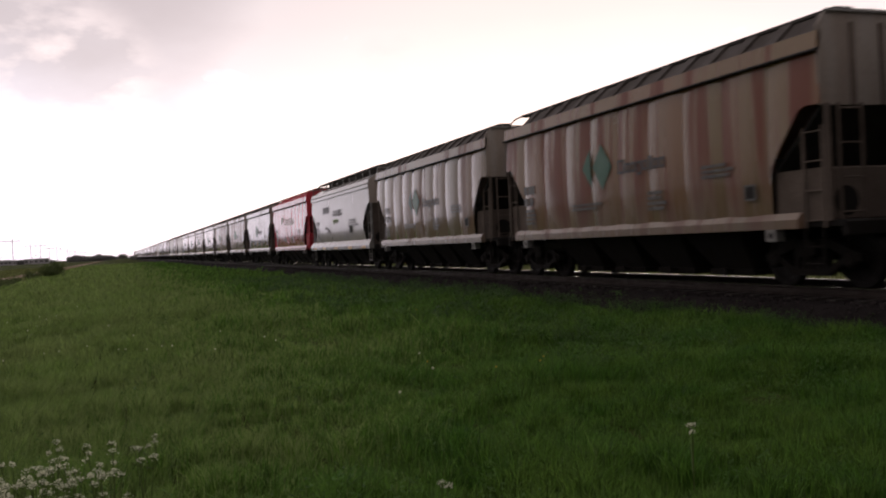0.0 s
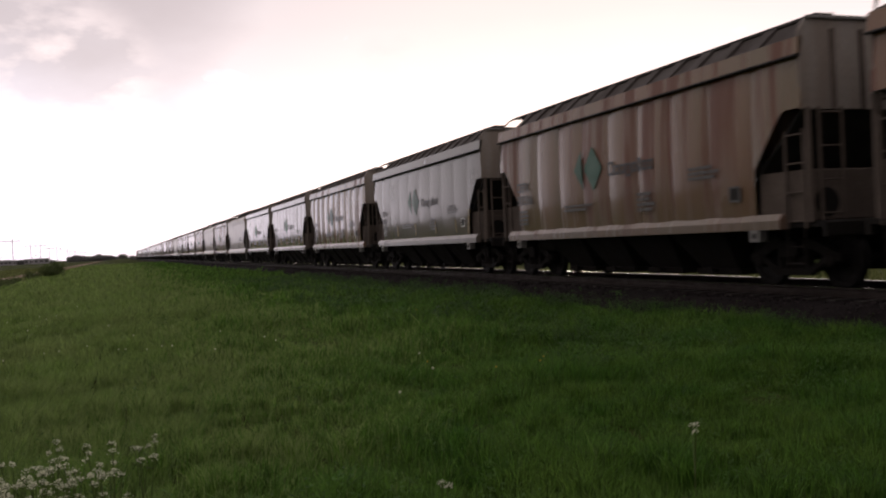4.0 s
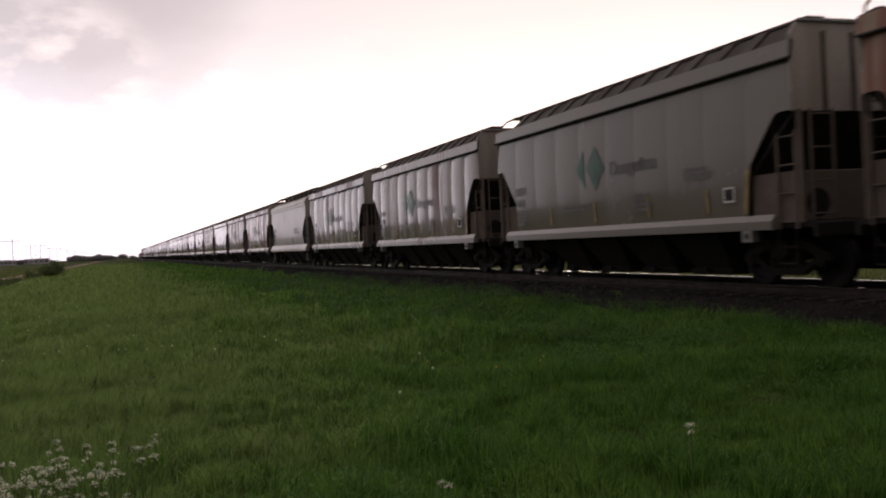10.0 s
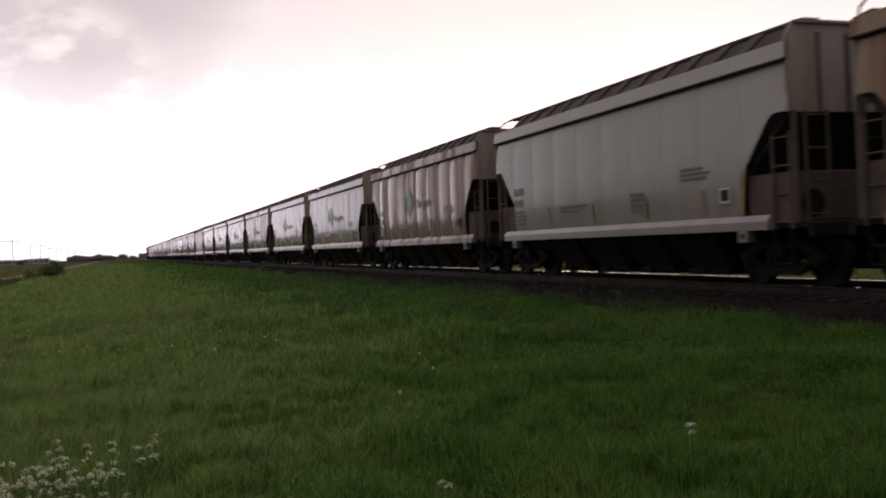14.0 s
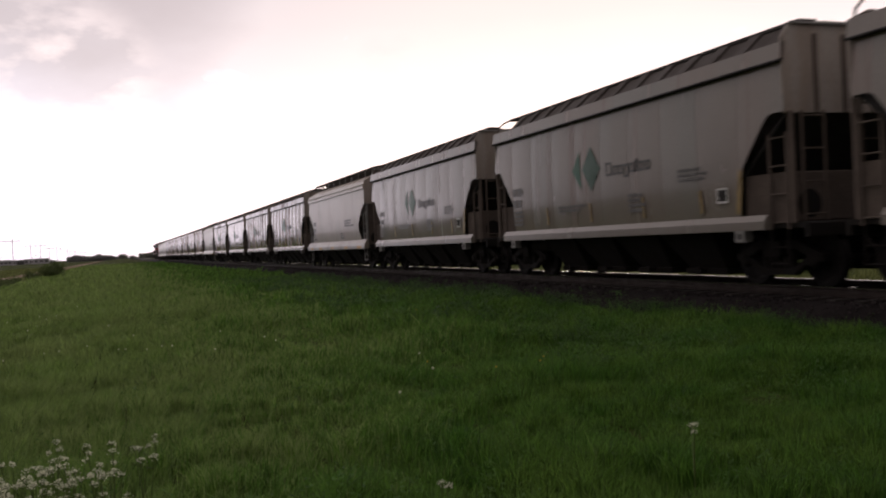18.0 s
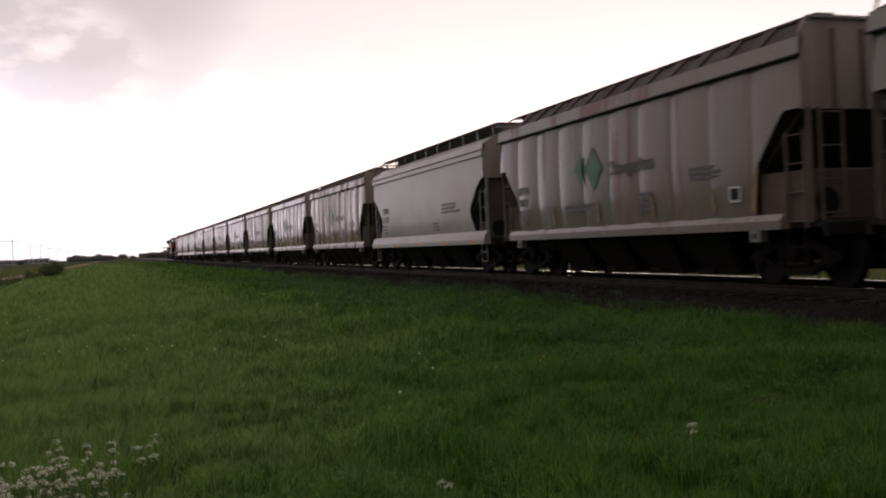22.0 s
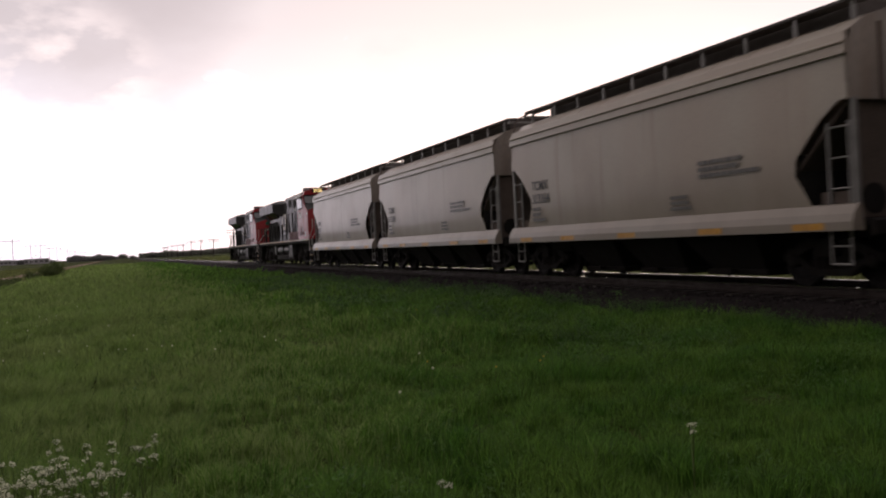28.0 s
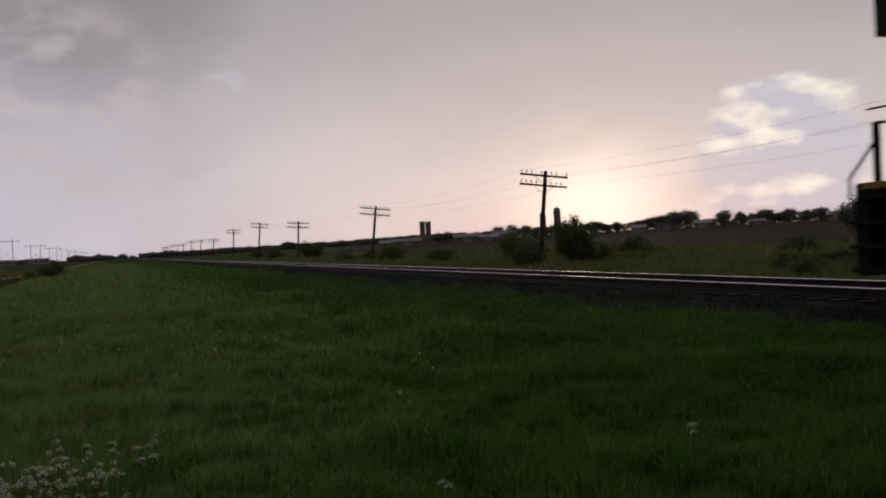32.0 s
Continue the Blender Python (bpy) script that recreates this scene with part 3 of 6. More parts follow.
def potash_car(style, panels, ribbed):
    """Angular covered hopper: flat sides with seams, top chord band, dark roof with twin running boards."""
    car = thing("hopper_car", "covered hopper rail car", "rail car", "cars of the freight train")
    paint = PAINT[style]
    x = -SIDE - (0.03 if ribbed else 0.0) - 0.001
    for k in range(panels):
        y0, y1 = -HALF + 2 * HALF * k / panels, -HALF + 2 * HALF * (k + 1) / panels
        part("side_panel", side_strip(y0 + 0.004, y1 - 0.004, 3.83, paint, 0.03 if ribbed else 0.006, 0.06), None, car)
    g = Geo().box(SIDE - 0.03, SIDE, -HALF, HALF, 1.22, 3.8)
    part("far_side", g, paint, car)
    # top chord: a band with a lip coloured black as a thin line of shade
    chord = Geo().prism([(-SIDE - 0.055, 3.82), (-SIDE + 0.02, 3.82), (-SIDE + 0.06, 4.10), (-SIDE - 0.02, 4.10)], -HALF, HALF, 1)
    part("top_chord", chord, paint, car)
    part("chord_lip", Geo().prism([(-SIDE - 0.10, 3.78), (-SIDE + 0.01, 3.78), (-SIDE + 0.01, 3.84), (-SIDE - 0.10, 3.81)], -HALF, HALF, 1), SHADE_AND_BLACK, car)
    sill = Geo().prism([(-SIDE - 0.08, 1.0), (-SIDE + 0.10, 1.0), (-SIDE + 0.10, 1.06), (-SIDE + 0.03, 1.26), (-SIDE - 0.0, 1.26), (-SIDE - 0.08, 1.15)], -HALF + 0.55, HALF - 0.55, 1)
    part("side_sill", sill, paint, car)
    part("far_sill", Geo().box(SIDE - 0.1, SIDE + 0.05, -HALF + 0.75, HALF - 0.75, 1.0, 1.24), paint, car)
    roof = Geo().prism([(-SIDE + 0.03, 4.09), (-1.28, 4.20), (-0.97, 4.48), (0.97, 4.48), (1.28, 4.20), (SIDE - 0.03, 4.09), (SIDE - 0.03, 4.02), (-SIDE + 0.03, 4.02)], -HALF + 0.06, HALF - 0.62, 1)
    part("roof", roof, END_RED if style == "red" else ROOF, car)
    for k in range(5):
        y = -4.5 + 2.25 * k
        part("roof_hatch", Geo().box(-0.45, 0.45, y - 1.05, y + 1.05, 4.47, 4.56, 0.03), GRATING, car)
    for s in (-1, 1):
        rb = part("running_board", Geo().box(min(s * 0.60, s * 0.98), max(s * 0.60, s * 0.98), -HALF + 0.25, HALF + 0.10, 4.50, 4.56, 0.01), GRATING, car)
        for k in range(13 if s < 0 else 0):
            y = -5.8 + 11.0 * k / 12
            part("board_bracket", Geo().prism([(s * 1.44, 4.12), (s * 1.30, 4.12), (s * 0.93, 4.49), (s * 1.02, 4.50)], y - 0.16, y + 0.16, 1), END_RED if style == "red" else ROOF, rb)
    for s in (-1, 1):
        wide, z = (1.42, 4.40) if s < 0 else (1.0, 4.50)
        part("end_crossover", Geo().box(-wide, wide, min(s * HALF, s * (HALF + 0.06)), max(s * HALF, s * (HALF + 0.06)), z, z + 0.035), GALV if s < 0 else GRATING, car)
        ends(car, s, END_RED if style == "red" else END_PAINT, False)
        truck(car, s * (HALF - 0.95))
    underframe(car, 4)
    # markings
    mark_x = -SIDE - 0.075 if ribbed else -SIDE - 0.042
    bars(car, "reporting_mark", mark_x, 4.95, 2.42, 0.85, 0.20, 2, GREY_MARK, "faded dark lettering drawn as bars")
    bars(car, "load_data", mark_x, 4.9, 1.80, 0.6, 0.07, 4, GREY_MARK, "faded small lettering drawn as bars")
    bars(car, "small_print", mark_x, 2.2, 1.80, 1.9, 0.06, 2, GREY_MARK, "faded small lettering drawn as bars")
    bars(car, "service_panel", mark_x, -1.2, 1.90, 0.8, 0.07, 4, GREY_MARK, "faded small lettering drawn as bars")
    bars(car, "capacity_print", mark_x, -3.1, 2.25, 1.0, 0.06, 3, GREY_MARK, "faded small lettering drawn as bars")
    g = Geo().box(mark_x - 0.003, mark_x, -4.66, -4.34, 1.52, 1.80)
    box = part("inspection_label", g, WHITE_MARK if style in ("grey", "pale", "white", "pale_rust") else GREY_MARK, car, "framed dark inspection label")
    part("label_panel", Geo().box(mark_x - 0.006, mark_x - 0.003, -4.62, -4.38, 1.555, 1.765), SHADE_AND_BLACK, box)
    for y in (5.0, -5.0):
        pad = part("jack_pad", Geo().box(-SIDE - 0.08, -SIDE + 0.1, y - 0.13, y + 0.13, 0.80, 1.0), GALV, car, "pale square jacking pad")
        # Black disc in place of the pad hole's dark inside.
        part("pad_hole", Geo().lathe([(-SIDE - 0.084, 0.055), (-SIDE - 0.07, 0.055)], 10, 0, (0, y, 0.90)), SHADE_AND_BLACK, pad)
    if style in ("pale", "white", "pale_rust", "grey"):
        for y in (2.75, 0.45, -1.85, -3.9):
            part("amber_strip", Geo().prism([(y, 1.36), (y + 0.07, 1.36), (y + 0.13, 1.80), (y + 0.06, 1.80)], mark_x - 0.002, mark_x + 0.012), AMBER_FADED, car, "faded amber reflective strip")
        part("amber_edge", Geo().prism([(-4.98, 1.3), (-4.86, 1.3), (-4.98, 2.3), (-5.10, 2.3)], -SIDE - 0.025, -SIDE - 0.01), AMBER_FADED, car, "faded amber reflective strip")
    return car, mark_x


def lease_car(style="lease"):
    """Smooth-sided covered hopper: bowed sides, moulded eave, pale roof and a running board on posts."""
    car = thing("hopper_car", "covered hopper rail car", "rail car", "cars of the freight train")
    paint = PAINT[style]
    H = HALF + 0.11
    part("side_sheet", side_strip(-H, H, 3.66, paint, 0.0, 0.05, 1.30, True), None, car)
    part("far_side", Geo().box(SIDE - 0.03, SIDE, -H, H, 1.22, 3.7), paint, car)
    part("eave_moulding", Geo().prism([(-SIDE - 0.05, 3.62), (-SIDE + 0.02, 3.62), (-SIDE + 0.04, 3.80), (-SIDE - 0.03, 3.80)], -H, H, 1), paint, car)
    part("eave_cap", Geo().prism([(-SIDE - 0.02, 3.80), (-SIDE + 0.04, 3.80), (-SIDE + 0.10, 3.98), (-SIDE + 0.03, 3.98)], -H, H, 1), paint, car)
    part("eave_bead", Geo().tube((-SIDE - 0.04, -H, 3.80), (-SIDE - 0.04, H, 3.80), 0.03, 8), paint, car)
    part("side_sill", Geo().prism([(-SIDE - 0.13, 0.94), (-SIDE + 0.1, 0.94), (-SIDE + 0.1, 1.0), (-SIDE + 0.06, 1.36), (-SIDE + 0.0, 1.34), (-SIDE - 0.09, 1.2), (-SIDE - 0.13, 1.08)], -H - 0.12, H + 0.12, 1), paint, car)
    part("far_sill", Geo().box(SIDE - 0.1, SIDE + 0.05, -H + 0.1, H - 0.1, 0.94, 1.3), paint, car)
    arc = [(-SIDE + 0.09, 3.96), (-1.15, 4.19), (-0.7, 4.34), (0.0, 4.40), (0.7, 4.34), (1.15, 4.19), (SIDE - 0.09, 3.96), (SIDE - 0.09, 3.86), (-SIDE + 0.09, 3.86)]
    part("roof", Geo().prism(arc, -H + 0.06, H - 0.06, 1), paint, car)
    for k in range(12):
        y = -5.8 + 11.6 * k / 11
        part("roof_rib", Geo().prism([(-SIDE + 0.10, 3.975), (-1.14, 4.205), (-0.7, 4.355), (-0.7, 4.34), (-1.15, 4.19), (-SIDE + 0.09, 3.96)], y - 0.03, y + 0.03, 1), paint, car)
    part("hatch_coaming", Geo().box(-0.66, 0.66, -5.55, 5.55, 4.30, 4.71, 0.03), ROOF, car)
    for s in (-1, 1):
        rb = part("running_board", Geo().box(min(s * 0.72, s * 1.06), max(s * 0.72, s * 1.06), -H - 0.05, H + 0.05, 4.54, 4.60, 0.01), GRATING, car)
        for k in range(10):
            y = -5.95 + 11.9 * k / 9
            part("board_post", Geo().box(s * 1.0 - 0.02, s * 1.0 + 0.02, y - 0.04, y + 0.04, 4.2, 4.55), GALV, rb)
    for s in (-1, 1):
        part("end_crossover", Geo().box(-1.06, 1.06, min(s * H, s * (H + 0.14)), max(s * H, s * (H + 0.14)), 4.44, 4.49), GALV, car)
        ends(car, s, END_PAINT, True)
        truck(car, s * (HALF - 0.95))
    underframe(car, 3)
    mark_x = -SIDE - 0.03
    bars(car, "reporting_mark", mark_x, 5.1, 2.48, 0.95, 0.22, 2, GREY_MARK, "grey lettering drawn as bars")
    bars(car, "load_data", mark_x, 5.0, 1.85, 0.75, 0.09, 3, GREY_MARK, "grey small lettering drawn as bars")
    bars(car, "service_panel", mark_x - 0.02, -2.5, 2.35, 1.9, 0.08, 3, GREY_MARK, "grey small lettering drawn as bars")
    bars(car, "small_print", mark_x, -1.5, 1.75, 0.8, 0.07, 3, GREY_MARK, "grey small lettering drawn as bars")
    for y in (5.3, 2.9, 0.1, -2.9, -5.5):
        part("reflector", Geo().box(-SIDE - 0.137, -SIDE - 0.128, y - 0.36, y + 0.36, 0.96, 1.07), AMBER, car, "amber reflective strip")
    return car, mark_x

# ---- locomotives ----
LOCO_GAP = 21.6       # from one locomotive's front to the next
LOCO_RED = material("loco_red", (0.36, 0.006, 0.016), 0.45, spec=0.35, coat=0.3, vary=0.3, scale=1.2, fine=30, bump=0.05, second=(0.30, 0.02, 0.02), dirt=(0.22, 0.03, 0.03))
DULL_RED = material("dull_red", (0.13, 0.016, 0.018), 0.6, vary=0.4, scale=1.5, fine=25, second=(0.07, 0.016, 0.016))
LOCO_BLACK = material("loco_black", (0.009, 0.0085, 0.0085), 0.6, spec=0.06, coat=0.30, vary=0.3, scale=1.5, fine=25, bump=0.05, second=(0.013, 0.012, 0.0115), dirt=(0.024, 0.020, 0.018))
LOCO_GREY = material("loco_roof_grey", (0.34, 0.33, 0.33), 0.5, vary=0.3, scale=2, fine=30, bump=0.05)
CREAM = material("cream_paint", (0.40, 0.34, 0.25), 0.5, vary=0.4, scale=2, fine=20, bump=0.03, second=(0.28, 0.23, 0.17), coat=0.3)
PANEL_RED = material("panel_red", (0.24, 0.010, 0.018), 0.5, vary=0.4, scale=2, fine=25, second=(0.16, 0.012, 0.016), coat=0.3)
DECK = material("nose_deck_black", (0.03, 0.03, 0.031), 0.7, vary=0.3, scale=2, fine=30)
TRUCK_GREY = material("loco_truck_grime", (0.022, 0.018, 0.016), 0.8, vary=0.5, scale=3, fine=30, second=(0.016, 0.013, 0.012), spec=0.25)
TANK_GREY = material("tank_grey", (0.018, 0.017, 0.016), 0.5, vary=0.3, scale=3, fine=30, coat=0.08)
STRIPE = material("amber_stripe", (0.42, 0.22, 0.045), 0.4, vary=0.5, scale=3, fine=20, bump=0.02)
RAILING = material("railing_white", (0.62, 0.60, 0.58), 0.5, vary=0.2, scale=5, fine=40)
GLASS_DARK = material("cab_glass", (0.06, 0.062, 0.066), 0.06, vary=0.1, bump=0, spec=0.9, coat=0.6)
RUBBER = material("black_rubber", (0.012, 0.012, 0.012), 0.8)


def glow(name, colour, power):
    m = material(name, colour, 0.4, bump=0)
    b = m.node_tree.nodes["Principled BSDF"]
    b.inputs["Emission Color"].default_value, b.inputs["Emission Strength"].default_value = (*colour, 1), power
    return m


LIT = glow("lit_number", (1.0, 0.72, 0.30), 1.2)


def big_wheelset():
    g = Geo()
    for s in (-1, 1):
        x = s * GAUGE
        g.lathe([(x - s * 0.07, 0.54), (x - s * 0.05, 0.56), (x - s * 0.03, 0.54), (x + s * 0.065, 0.53), (x + s * 0.065, 0.45), (x + s * 0.03, 0.41), (x + s * 0.03, 0.2), (x + s * 0.09, 0.16), (x + s * 0.09, 0.08)], 28)
    g.tube((-1.0, 0, 0), (1.0, 0, 0), 0.1, 10)
    return g.mesh("wheelset", WHEEL_M, True)


BIG_WHEELS = big_wheelset()


def loco_truck(loco, y):
    t = part("truck", Geo().box(-0.9, 0.9, -0.5, 0.5, 0.7, 0.98, 0.05), TRUCK_GREY, loco, "three-axle cast truck")
    t.location = (0, y, 0)
    for s in (-1, 1):
        g = Geo()
        x0, x1 = s * 0.98, s * 1.14
        g.prism([(-2.55, 0.95), (2.55, 0.95), (2.6, 0.72), (2.2, 0.62), (1.5, 0.62), (1.25, 0.5), (0.7, 0.62), (-0.7, 0.62), (-1.25, 0.5), (-1.5, 0.62), (-2.2, 0.62), (-2.6, 0.72)], x0, x1)
        f = part("side_frame", g, TRUCK_GREY, t)
        for a in (-1.85, 0, 1.85):
            part("journal_box", Geo().box(min(x0, s * 1.22), max(x0, s * 1.22), a - 0.2, a + 0.2, 0.36, 0.78, 0.04).lathe([(s * 1.20, 0.13), (s * 1.27, 0.11)], 12, 0, (0, a, 0.54)), TRUCK_GREY, f)
        part("spring_plank", Geo().prism([(-2.45, 0.70), (-2.2, 0.30), (-1.5, 0.24), (1.5, 0.24), (2.2, 0.30), (2.45, 0.70)], s * 0.90, s * 0.97), BLACK, f)
        part("sand_pipe", Geo().pipe([(s * 1.16, -2.6, 1.0), (s * 1.16, -2.55, 0.5), (s * 0.8, -2.5, 0.14)], 0.025).pipe([(s * 1.16, 2.6, 1.0), (s * 1.16, 2.55, 0.5), (s * 0.8, 2.5, 0.14)], 0.025), BLACK, f)
        part("damper", Geo().tube((s * 1.22, 0.35, 0.55), (s * 1.22, 0.75, 1.15), 0.045, 8), TRUCK_GREY, f)
        for a in (-1.0, 0.95):
            part("coil_spring", Geo().lathe([(0.55, 0.10), (0.62, 0.13), (0.69, 0.10), (0.76, 0.13), (0.83, 0.10), (0.9, 0.13)], 12, 2, (s * 1.18, a, 0.0)), BLACK, f)
        part("brake_cylinder", Geo().lathe([(-0.22, 0.10), (0.2, 0.10), (0.26, 0.04)], 12, 1, (s * 1.2, -0.55, 0.86)), BLACK, f)
    for a in (-1.2, 0.65, 2.3):
        part("traction_motor", Geo().lathe([(-0.6, 0.2), (-0.55, 0.34), (0.55, 0.34), (0.6, 0.2)], 12, 0, (0, a, 0.55)), BLACK, t)
    for a in (-1.85, 0, 1.85):
        w = part("wheelset", BIG_WHEELS, None, t)
        w.location = (0, a, 0.535)
    return t


def loft(a, b):
    """A solid between two outlines of as many points."""
    n = len(a)
    return Geo().add(a + b, [tuple(range(n - 1, -1, -1)), tuple(range(n, 2 * n))] + [(i, (i + 1) % n, n + (i + 1) % n, n + i) for i in range(n)])


def locomotive(number, lit, label):
    """Six-axle diesel freight locomotive. y = 0 is the front platform's edge, the rear lies at y = 21."""
    lo = thing("locomotive", label, "locomotive", "locomotives of the train")
    fr = part("frame", Geo().box(-1.52, 1.52, 0.30, 20.85, 1.38, 1.62, 0.03), BLACK, lo)
    for s in (-1, 1):
        part("walkway_edge", Geo().box(*sorted((s * 1.52, s * 1.545)), 0.95, 20.8, 1.50, 1.64), BLACK, fr)
        k, j = 1.0, 0
        while k < 20.3:
            n = (0.95, 0.22, 0.5, 0.25)[j % 4] if k < 4.6 else 1.35
            pale = k < 4.6 and j % 4 in (1, 3)
            part("edge_stripe", Geo().box(*sorted((s * 1.545, s * 1.552)), k, min(k + n, 20.7), 1.545, 1.635), WHITE_MARK if pale else STRIPE, fr, "white reflective stripe" if pale else "amber reflective stripe")
            k, j = k + n + (0.08 if k < 4.6 else 0.14), j + 1
    # tapered nose with a dark raked deck up to the windscreens
    plan = [(-1.53, 2.15), (-1.51, 1.15), (-0.80, 0.80), (0.80, 0.80), (1.51, 1.15), (1.53, 2.15)]
    top = [(-1.53, 2.15, 3.70), (-1.51, 1.15, 3.28), (-0.74, 0.82, 3.54), (0.74, 0.82, 3.54), (1.51, 1.15, 3.28), (1.53, 2.15, 3.70)]
    nose = part("nose", loft([(x, y, 1.62) for x, y in plan], top), LOCO_RED, lo, "red tapered nose")
    inset = [(x * 0.985, y + 0.02, z + 0.012) for x, y, z in top]
    part("nose_deck", loft([(x, y, z - 0.008) for x, y, z in inset], inset), DECK, nose, "dark anti-glare nose deck")
    part("nose_emblem", Geo().box(-0.78, 0.78, 0.775, 0.80, 2.70, 2.82).box(-0.78, 0.78, 0.775, 0.80, 2.16, 2.28).box(0.66, 0.78, 0.775, 0.80, 2.28, 2.70).box(-0.90, -0.78, 0.78, 0.82, 2.26, 2.72), CREAM, nose, "cream mark on the nose")
    part("round_badge", Geo().lathe([(0.0, 0.155), (0.015, 0.155)], 18, 1, (-0.62, 0.775, 3.24)).lathe([(-0.004, 0.12), (0.0, 0.12)], 18, 1, (-0.62, 0.775, 3.24)), GREEN_LOGO, nose, "small round green badge")
    part("nose_door", Geo().box(-0.28, 0.34, 0.76, 0.80, 1.72, 3.36, 0.03), LOCO_RED, nose)
    for z in (1.95, 2.5, 3.05):
        part("door_hinge", Geo().box(0.32, 0.42, 0.75, 0.79, z, z + 0.1), PANEL_RED, nose)
    part("cab_notice", Geo().box(-1.545, -1.52, 1.86, 2.08, 1.81, 2.05), WHITE_MARK, nose, "small white notice")
    part("side_plate", Geo().box(-1.535, -1.51, 1.20, 1.28, 3.06, 3.20), WHITE_MARK, nose)
    cab = part("cab", Geo().prism([(2.14, 1.62), (4.27, 1.62), (4.27, 4.28), (2.36, 4.28), (2.14, 3.68)], -1.53, 1.53), LOCO_RED, lo, "red cab")
    part("latch", Geo().box(-1.55, -1.53, 2.20, 2.42, 2.94, 2.98), BLACK, cab)
    for s in (-1, 1):
        def on_rake(pts, off):
            return [(s * qx, 2.14 + (qz - 3.68) * 0.367 - off * 0.94, qz + off * 0.34) for qx, qz in pts]
        outline = [(1.44, 3.82), (1.32, 3.73), (0.16, 3.76), (0.08, 3.82), (0.08, 4.16), (0.16, 4.22), (1.34, 4.20), (1.43, 4.12)]
        frame_line = [(1.50, 3.80), (1.36, 3.69), (0.12, 3.72), (0.03, 3.80), (0.03, 4.20), (0.13, 4.26), (1.38, 4.25), (1.49, 4.16)]
        ws = part("windscreen", loft(on_rake(outline, 0.02), on_rake(outline, 0.0)), GLASS_DARK, cab, "dark raked windscreen")
        part("gasket", loft(on_rake(frame_line, 0.012), on_rake(frame_line, -0.01)), RUBBER, ws)
        part("wiper", Geo().tube(on_rake([(0.85, 3.74)], 0.05)[0], on_rake([(0.45, 4.05)], 0.04)[0], 0.014), BLACK, ws)
        part("wiper_motor", Geo().box(*sorted((s * 0.70, s * 0.95)), 2.02, 2.12, 3.72, 3.82, 0.02), BLACK, ws)
        hood_ = part("number_box", Geo().box(*sorted((s * 0.16, s * 1.04)), 2.16, 2.60, 4.34, 4.64, 0.03), LOCO_RED, cab)
        nb = part("number_board", Geo().box(*sorted((s * 0.20, s * 0.98)), 2.13, 2.17, 4.37, 4.61, 0.02), RUBBER, cab, "number board over the windscreen")
        me = text_mesh(number, 0.27, LIT if lit else GREY_MARK)
        part("board_number", me, None, nb, at=pose(-0.91 if s < 0 else 0.27, 2.122, 4.40, 90, 0, 0))
    part("cab_roof", Geo().prism([(-1.53, 4.24), (-1.40, 4.46), (-0.95, 4.60), (0.95, 4.60), (1.40, 4.46), (1.53, 4.24)], 2.24, 4.27, 1), LOCO_RED, cab)
    part("roof_brow", Geo().box(-1.30, 1.30, 2.17, 2.26, 4.27, 4.34, 0.02), LOCO_RED, cab)
    # Grey strip stands for the sky's reflection along the roof edge.
    part("roof_panel", Geo().prism([(-1.545, 4.25), (-1.415, 4.47), (-1.40, 4.46), (-1.53, 4.24)], 2.75, 4.27, 1), LOCO_GREY, cab, "grey strip painted as sky reflection on the roof edge")
    part("roof_unit", Geo().box(-1.30, -0.55, 2.90, 3.45, 4.52, 4.73, 0.05), LOCO_GREY, cab, "grey air-conditioning unit")
    part("headlight", Geo().box(-0.14, 0.14, 2.14, 2.30, 4.48, 4.62, 0.03), LOCO_RED, cab)
    part("roof_bar", Geo().pipe([(-0.62, 2.35, 4.66), (-0.60, 2.35, 4.76), (-0.16, 2.35, 4.76), (-0.14, 2.35, 4.66)], 0.016), RAILING, cab)
    # Awning coloured pale for the sky light on it.
    part("side_awning", Geo().prism([(-1.54, 4.20), (-1.80, 4.08), (-1.80, 4.105), (-1.54, 4.25)], 2.75, 4.30, 1), RAILING, cab, "awning over the side windows, pale with painted sky light")
    part("side_window_frame", Geo().box(-1.545, -1.53, 2.52, 4.22, 3.44, 4.18, 0.01), LOCO_BLACK, cab)
    part("window_post", Geo().box(-1.56, -1.535, 2.50, 2.62, 3.44, 4.2), LOCO_BLACK, cab)
    for y0, y1 in ((2.68, 3.02), (3.10, 3.30), (3.36, 3.74), (3.82, 4.14)):
        part("side_window", Geo().box(-1.555, -1.54, y0, y1, 3.52, 4.10), GLASS_DARK, cab)
    for y in (3.06, 3.33, 3.78):
        part("window_bar", Geo().box(-1.56, -1.54, y - 0.02, y + 0.02, 3.5, 3.98), RAILING, cab)
    part("mirror", Geo().box(-1.74, -1.70, 3.98, 4.12, 3.38, 3.58), RAILING, cab)
    part("cab_number", text_mesh(number, 0.49, WHITE_MARK), None, cab, "cream painted number", at=pose(-1.537, 4.0, 2.92, 90, 0, -90))
    part("cab_ledge", Geo().box(-1.55, -1.53, 2.30, 4.20, 2.42, 2.46), PANEL_RED, cab)
    for y0, y1 in ((2.42, 2.98), (3.12, 3.70)):
        pan = part("side_door", Geo().box(-1.545, -1.53, y0, y1, 1.80, 2.36, 0.01), PANEL_RED, cab, "dull red access door")
        part("door_vent", Geo().box(-1.55, -1.545, y0 + 0.08, y1 - 0.08, 1.88, 2.1), DULL_RED, pan)
